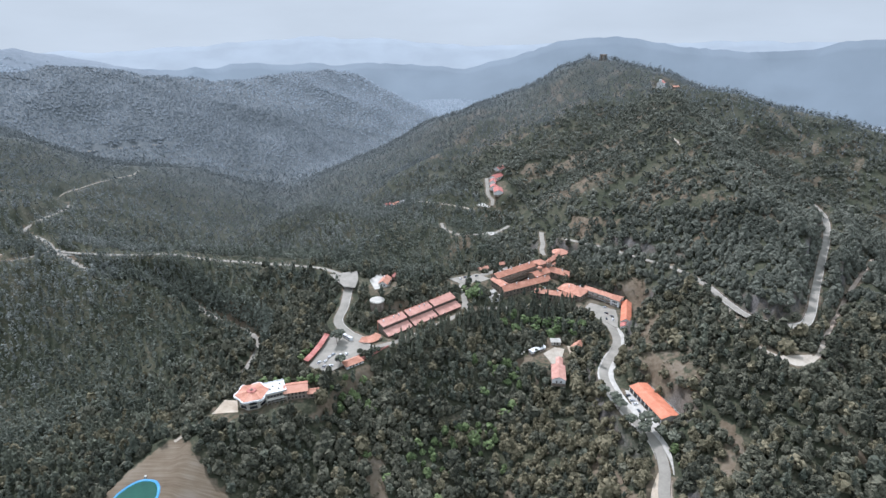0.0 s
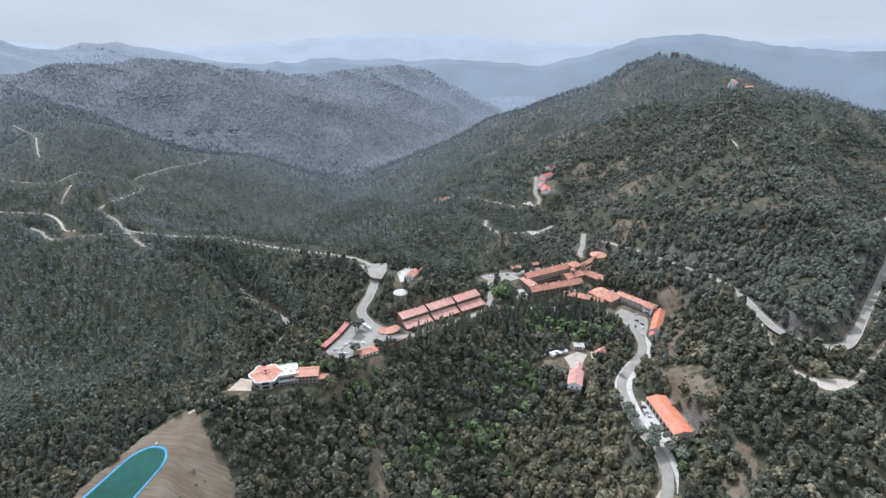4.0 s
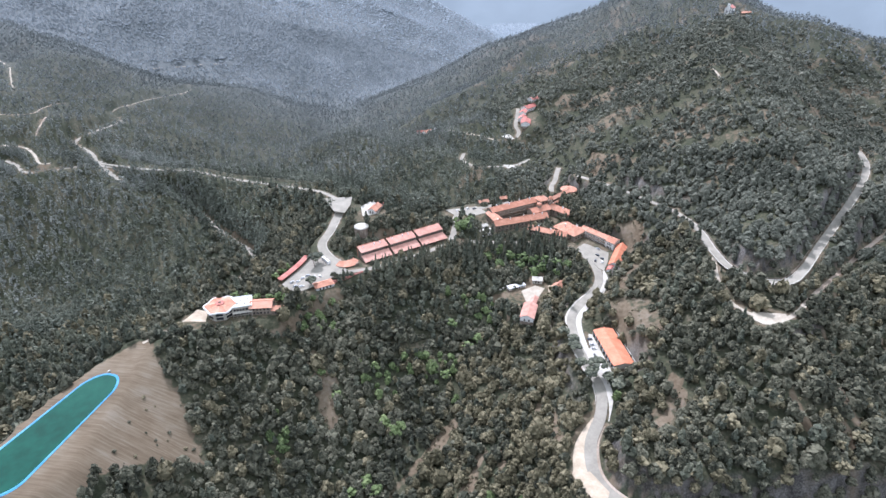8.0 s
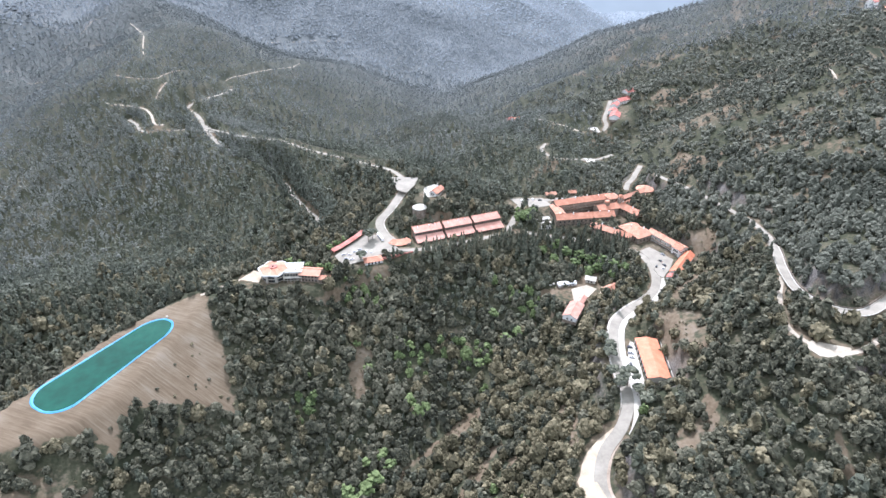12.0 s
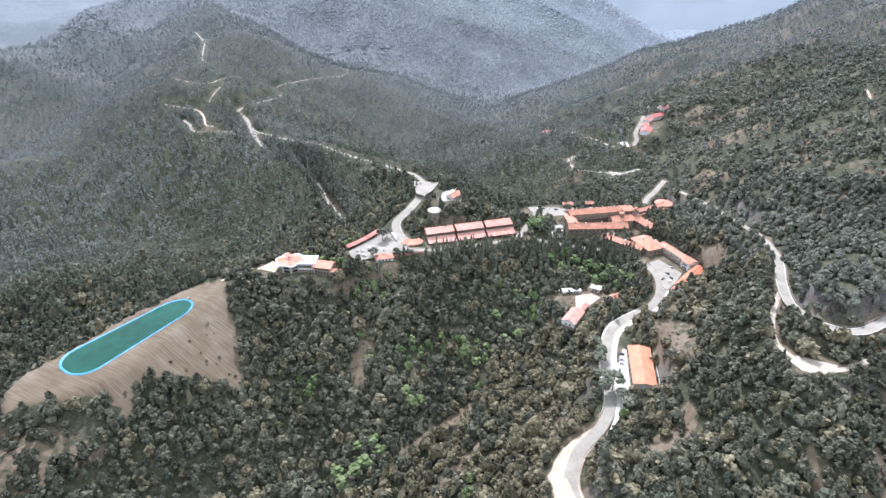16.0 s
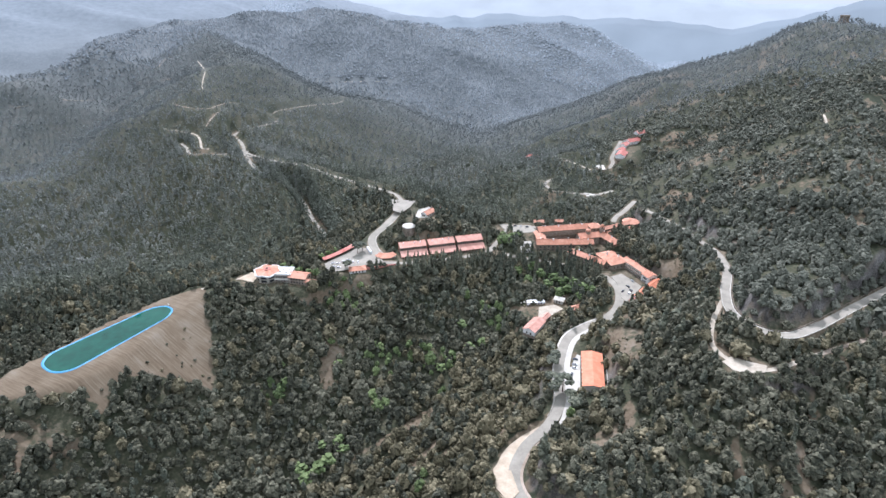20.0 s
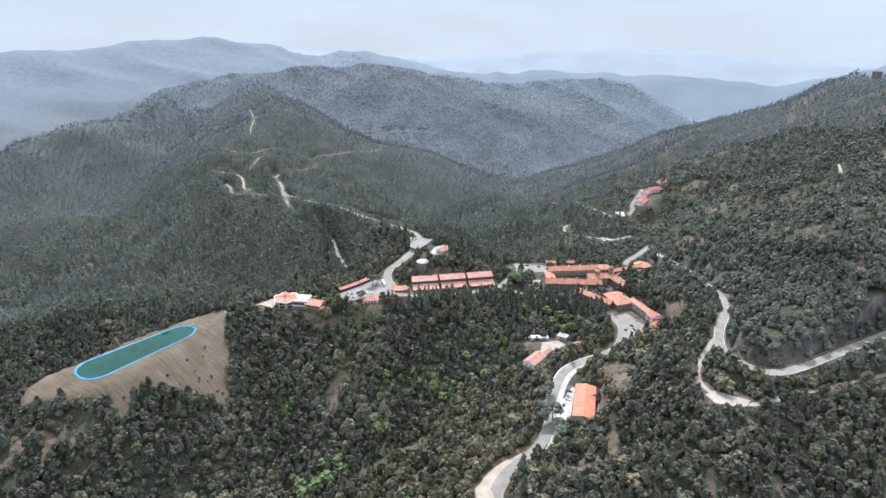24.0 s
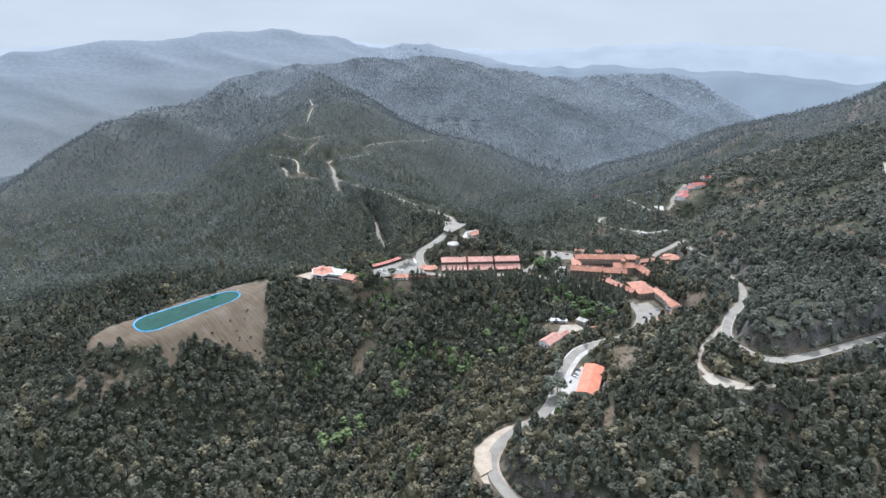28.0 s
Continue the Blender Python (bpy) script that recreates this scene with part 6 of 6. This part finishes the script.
for group, (z, spots) in PARKED.items():
    for x, y, turn, tone in spots:
        if tone not in made:
            made[tone] = build_car(tone)
            one = made[tone]
            one.matrix_basis = pose(x, y, z, 0, 0, turn)
        else:
            one = copy_thing(made[tone], pose(x, y, z, 0, 0, turn))
        tagged(one, f"{tone} car parked " + group[5:], "car", group)
bus = thing("bus", "white coach standing on the car park", "bus", -85, 470, -4.3, 118)
bm = bmesh.new()
loft(bm, [[(x, -w, 0.4), (x, w, 0.4), (x, w, 2.9), (x, w - 0.2, 3.2), (x, -w + 0.2, 3.2), (x, -w, 2.9)] for x, w in ((-5.8, 1.15), (-5.6, 1.25), (5.5, 1.25), (5.8, 1.1))])
part("body", bm, PAINT["white"], bus)
for s in (-1, 1):
    for k in range(7):
        bm = bmesh.new()
        y0, y1 = sorted((s * 1.23, s * 1.27))
        block(bm, -5.2 + 1.5 * k, -3.85 + 1.5 * k, y0, y1, 1.6, 2.7)
        part("side_window", bm, GLASS, bus)
bm = bmesh.new()
block(bm, 5.6, 5.84, -1.0, 1.0, 1.4, 2.8)
part("windscreen", bm, GLASS, bus)
for x in (-3.6, 3.8):
    for y in (-1.15, 1.15):
        bm = bmesh.new()
        prism(bm, ring(14, 0.48), -0.15, 0.15)
        part("wheel", bm, RUBBER, bus, "", pose(x, y, 0.48, 90))
bm = bmesh.new()
block(bm, -1.5, 1.5, -0.8, 0.8, 3.2, 3.45)
part("roof_unit", bm, CONCRETE, bus)

# ---- single trees ----
BARK = material("pine_bark", [(0.06, 0.045, 0.035), (0.11, 0.085, 0.065), (0.17, 0.13, 0.10)], 1.5, 0.9, 0.5, 6.0)


def trunk_mesh(rng, height, radius, limbs, spread):
    bm = bmesh.new()
    lean = (rng.random(2) - 0.5) * 0.12 * height
    loft(bm, [[(lean[0] * t + r * math.cos(a), lean[1] * t + r * math.sin(a), z) for a in np.arange(7) * 2 * math.pi / 7]
              for t, r, z in ((0, radius * 1.3, -0.8), (0.1, radius, 0.3), (0.5, radius * 0.75, height * 0.5), (1, radius * 0.4, height))])
    for k in range(limbs):
        a, z = 2 * math.pi * (k + rng.random() * 0.6) / limbs, height * (0.5 + 0.4 * rng.random())
        c = Vector((lean[0] * z / height, lean[1] * z / height, z))
        e = c + Vector((math.cos(a) * spread, math.sin(a) * spread, height * 0.18))
        side = Vector((-math.sin(a), math.cos(a), 0))
        loft(bm, [[tuple(p + side * r * math.cos(b) + Vector((0, 0, r * math.sin(b)))) for b in np.arange(5) * 2 * math.pi / 5] for p, r in ((c, radius * 0.35), (e, radius * 0.12))])
    bmesh.ops.recalc_face_normals(bm, faces=bm.faces)
    me = bpy.data.meshes.new("trunk")
    bm.to_mesh(me)
    bm.free()
    me.materials.append(BARK)
    return me


def leaf_crown(rng, clumps, radius, height, base, mat, shape):
    """A crown of many small ragged clumps inside an uneven outline, with gaps between."""
    v0, f0 = ico(1)
    vs, fs, n = [], [], 0
    for k in range(clumps):
        a, t = rng.random() * 2 * math.pi, rng.random()
        if shape == "umbrella":
            r, z, s = radius * math.sqrt(rng.random()), base + height * (0.55 + 0.45 * t), 0.30
            z -= (r / radius) ** 2 * height * 0.35
        elif shape == "spire":
            z = base + height * t
            r, s = radius * (1 - t) ** 0.8 * (0.55 + 0.5 * rng.random()), 0.34
        else:
            u = rng.random() * 2 - 1
            q = radius * (0.55 + 0.5 * rng.random())
            r, z, s = q * math.sqrt(1 - u * u), base + height * (0.5 + 0.5 * u * q / radius), 0.34
        size = radius * s * (0.6 + 0.8 * rng.random()) * (1.0 if shape != "spire" else 0.9 - 0.4 * t)
        ragged = 1 + 0.9 * (rng.random(len(v0)) - 0.5)
        vs.append(v0 * (size * ragged)[:, None] * np.array([1, 1, 0.75]) + np.array([r * math.cos(a), r * math.sin(a), z]))
        fs.append(f0 + n)
        n += len(v0)
    return mesh_of("crown", np.concatenate(vs), np.concatenate(fs), [mat])


rng = np.random.default_rng(19)
TREE_KINDS = {
    "oak": [(trunk_mesh(rng, 5, 0.28, 5, 2.2), leaf_crown(rng, 34, 3.3, 5.0, 2.0, m, "round")) for m in (OAK, OAK, SHRUB, OAK)],
    "dry": [(trunk_mesh(rng, 4, 0.22, 5, 1.8), leaf_crown(rng, 28, 2.8, 4.0, 1.4, m, "round")) for m in (SHRUB, SHRUB, OAK)],
    "umbrella": [(trunk_mesh(rng, 9, 0.38, 7, 3.6), leaf_crown(rng, 46, 5.2, 4.2, 8.0, PINE, "umbrella")) for _ in range(3)],
    "cypress": [(trunk_mesh(rng, 9, 0.2, 0, 0), mesh_of("crown", v * np.array([w, w, 3.9]), f, [m])) for m, w, (v, f) in ((PINE, 1.9, cone_crown(rng, 9, 8)), (OAK, 1.7, cone_crown(rng, 8, 9)), (PINE, 2.1, cone_crown(rng, 10, 8)))],
    "fresh": [(trunk_mesh(rng, 4, 0.22, 5, 1.8), leaf_crown(rng, 34, 3.2, 4.8, 1.2, BROAD, "round")) for _ in range(3)],
}
WORDS = {
    "oak": ("oak_tree", "dark green oak tree on the slope"), "dry": ("scrub_tree", "olive-brown scrub tree on dry ground"),
    "umbrella": ("umbrella_pine", "tall umbrella pine beside the road"), "cypress": ("cypress", "slender dark cypress below the monastery"),
    "fresh": ("broadleaf_tree", "bright green broadleaf tree"),
}


def stand(kind, x, y, size, group, lift=0.0):
    bole, crown_me = TREE_KINDS[kind][int(rng.integers(len(TREE_KINDS[kind])))]
    name, label = WORDS[kind]
    one = thing(name, label, "tree", x, y, on_ground(x, y, lift), float(rng.random() * 360), group)
    one.scale = (size, size, size * (0.9 + 0.25 * rng.random()))
    part("trunk", bole, None, one)
    part("crown", crown_me, None, one)


for x, y, s in ((96.5, 297, 1.15), (92.5, 330, 0.8), (90, 322, 0.9), (89, 341, 0.75), (101, 288, 0.7), (88, 305, 0.8), (103, 279, 0.8), (90, 293, 0.85), (-95, 464, 0.9), (-92, 470, 0.8), (-98, 434, 0.8)):
    stand("umbrella", x, y, s, "umbrella pines")
for k in range(104):
    u = k / 103
    x, y = 30 + 112 * u + rng.normal() * 2.5, 470 + 14 * math.sin(u * 2.6) - 8 * u + rng.normal() * 5.0
    stand("cypress", x, y, 1.05 + 0.5 * rng.random(), "cypresses below the monastery")
for k in range(46):
    u = k / 45
    stand("cypress", -40 + 68 * u + rng.normal() * 2, 448 + 24 * u + rng.normal() * 3.5, 0.9 + 0.45 * rng.random(), "cypresses below the guest houses")
for x, y, s in ((50, 512, 1.4), (56, 518, 1.2), (47, 527, 1.1), (62, 528, 1.0), (-124, 420, 1.1), (-118, 416, 1.2), (-131, 421, 1.0), (-150, 425, 1.0), (-158, 427, 1.1), (-142, 424, 1.0), (-127, 449, 0.9), (-122, 457, 1.0), (-118, 464, 0.9), (-46, 318, 1.5), (-40, 322, 1.2), (-70, 285, 1.3), (-80, 278, 1.2), (-85, 345, 0.9), (-78, 260, 1.7), (-72, 268, 1.6), (-84, 250, 1.6), (-64, 277, 1.3), (-90, 258, 1.4), (24, 380, 1.3), (34, 386, 1.3), (15, 402, 1.4), (78, 476, 1.6), (86, 470, 1.5), (99, 468, 1.6), (108, 462, 1.5), (118, 458, 1.6), (92, 458, 1.5), (112, 450, 1.4), (126, 448, 1.5), (104, 446, 1.4), (132, 438, 1.3), (64, 470, 1.4), (46, 508, 1.5), (54, 506, 1.4), (122, 436, 1.2), (74, 462, 1.3), (1, 359, 1.2), (-95, 362, 1.0), (-52, 326, 1.4)):
    stand("fresh", x, y, s, "bright trees")
for x, y, s in ((-30, 508, 1.0), (-22, 512, 1.1), (-12, 515, 1.2), (-2, 519, 1.1), (8, 522, 1.2), (18, 524, 1.1), (-60, 520, 0.9), (-44, 512, 0.9), (-15, 528, 1.2), (-5, 534, 1.2), (5, 540, 1.3), (-20, 550, 1.1), (15, 532, 1.0), (-57, 491, 0.9), (-49, 490, 1.0), (-42, 493, 0.9), (-62, 496, 0.8), (88, 376, 1.2), (93, 386, 1.3), (84, 368, 1.1), (98, 396, 1.2), (68, 370, 1.0), (104, 408, 1.0), (110, 416, 1.0)):
    stand("oak", x, y, s, "trees on the knoll")
count = 0
for k in range(600):
    x, y = rng.uniform(-170, 235), rng.uniform(150, 242)
    if count < 170 and not clear_of_trees(np.array([x]), np.array([y]))[0]:
        stand("dry" if rng.random() < (0.6 if 10 < x < 110 else 0.2) else "oak", x, y, 0.8 + 0.5 * rng.random(), "trees on the near slope")
        count += 1

outer = ROADS["hill_road"][1]
for k in range(34):
    j = int(len(outer) * (0.50 + 0.46 * k / 33))
    (ax, ay, _), (bx, by, _) = outer[j - 1], outer[j]
    d = math.hypot(bx - ax, by - ay)
    x, y = bx + (by - ay) / d * 6.2 + rng.normal() * 0.4, by - (bx - ax) / d * 6.2 + rng.normal() * 0.4
    stand("cypress", x, y, 0.34 + 0.16 * rng.random(), "young cypresses along the mountain road")

# ---- bushes on the bank of the reservoir ----
bushes = [mesh_of("bush", *(lambda v, f: (v * 1.0, f))(*crown(rng, 12, 6, 0.9)), [m]) for m in (OAK, SHRUB, OAK)]
for k in range(240):
    x, y = rng.uniform(-285, -165), rng.uniform(235, 372)
    e = float(embankment(np.array([x]), np.array([y]))[0])
    low = float(pad_distance(np.array([x]), np.array([y]), PADS[0])[0])
    if e > 0.5 and low > 8 and rng.random() < 0.1 + low / 40:
        b = new("bush", bushes[k % 3])
        b.matrix_basis = pose(x, y, on_ground(x, y, -0.2), 0, 0, rng.random() * 360) @ Matrix.Scale(0.6 + 0.9 * rng.random(), 4)
        tagged(b, "low dark bush on the bare bank", "bush", "bushes on the bank")
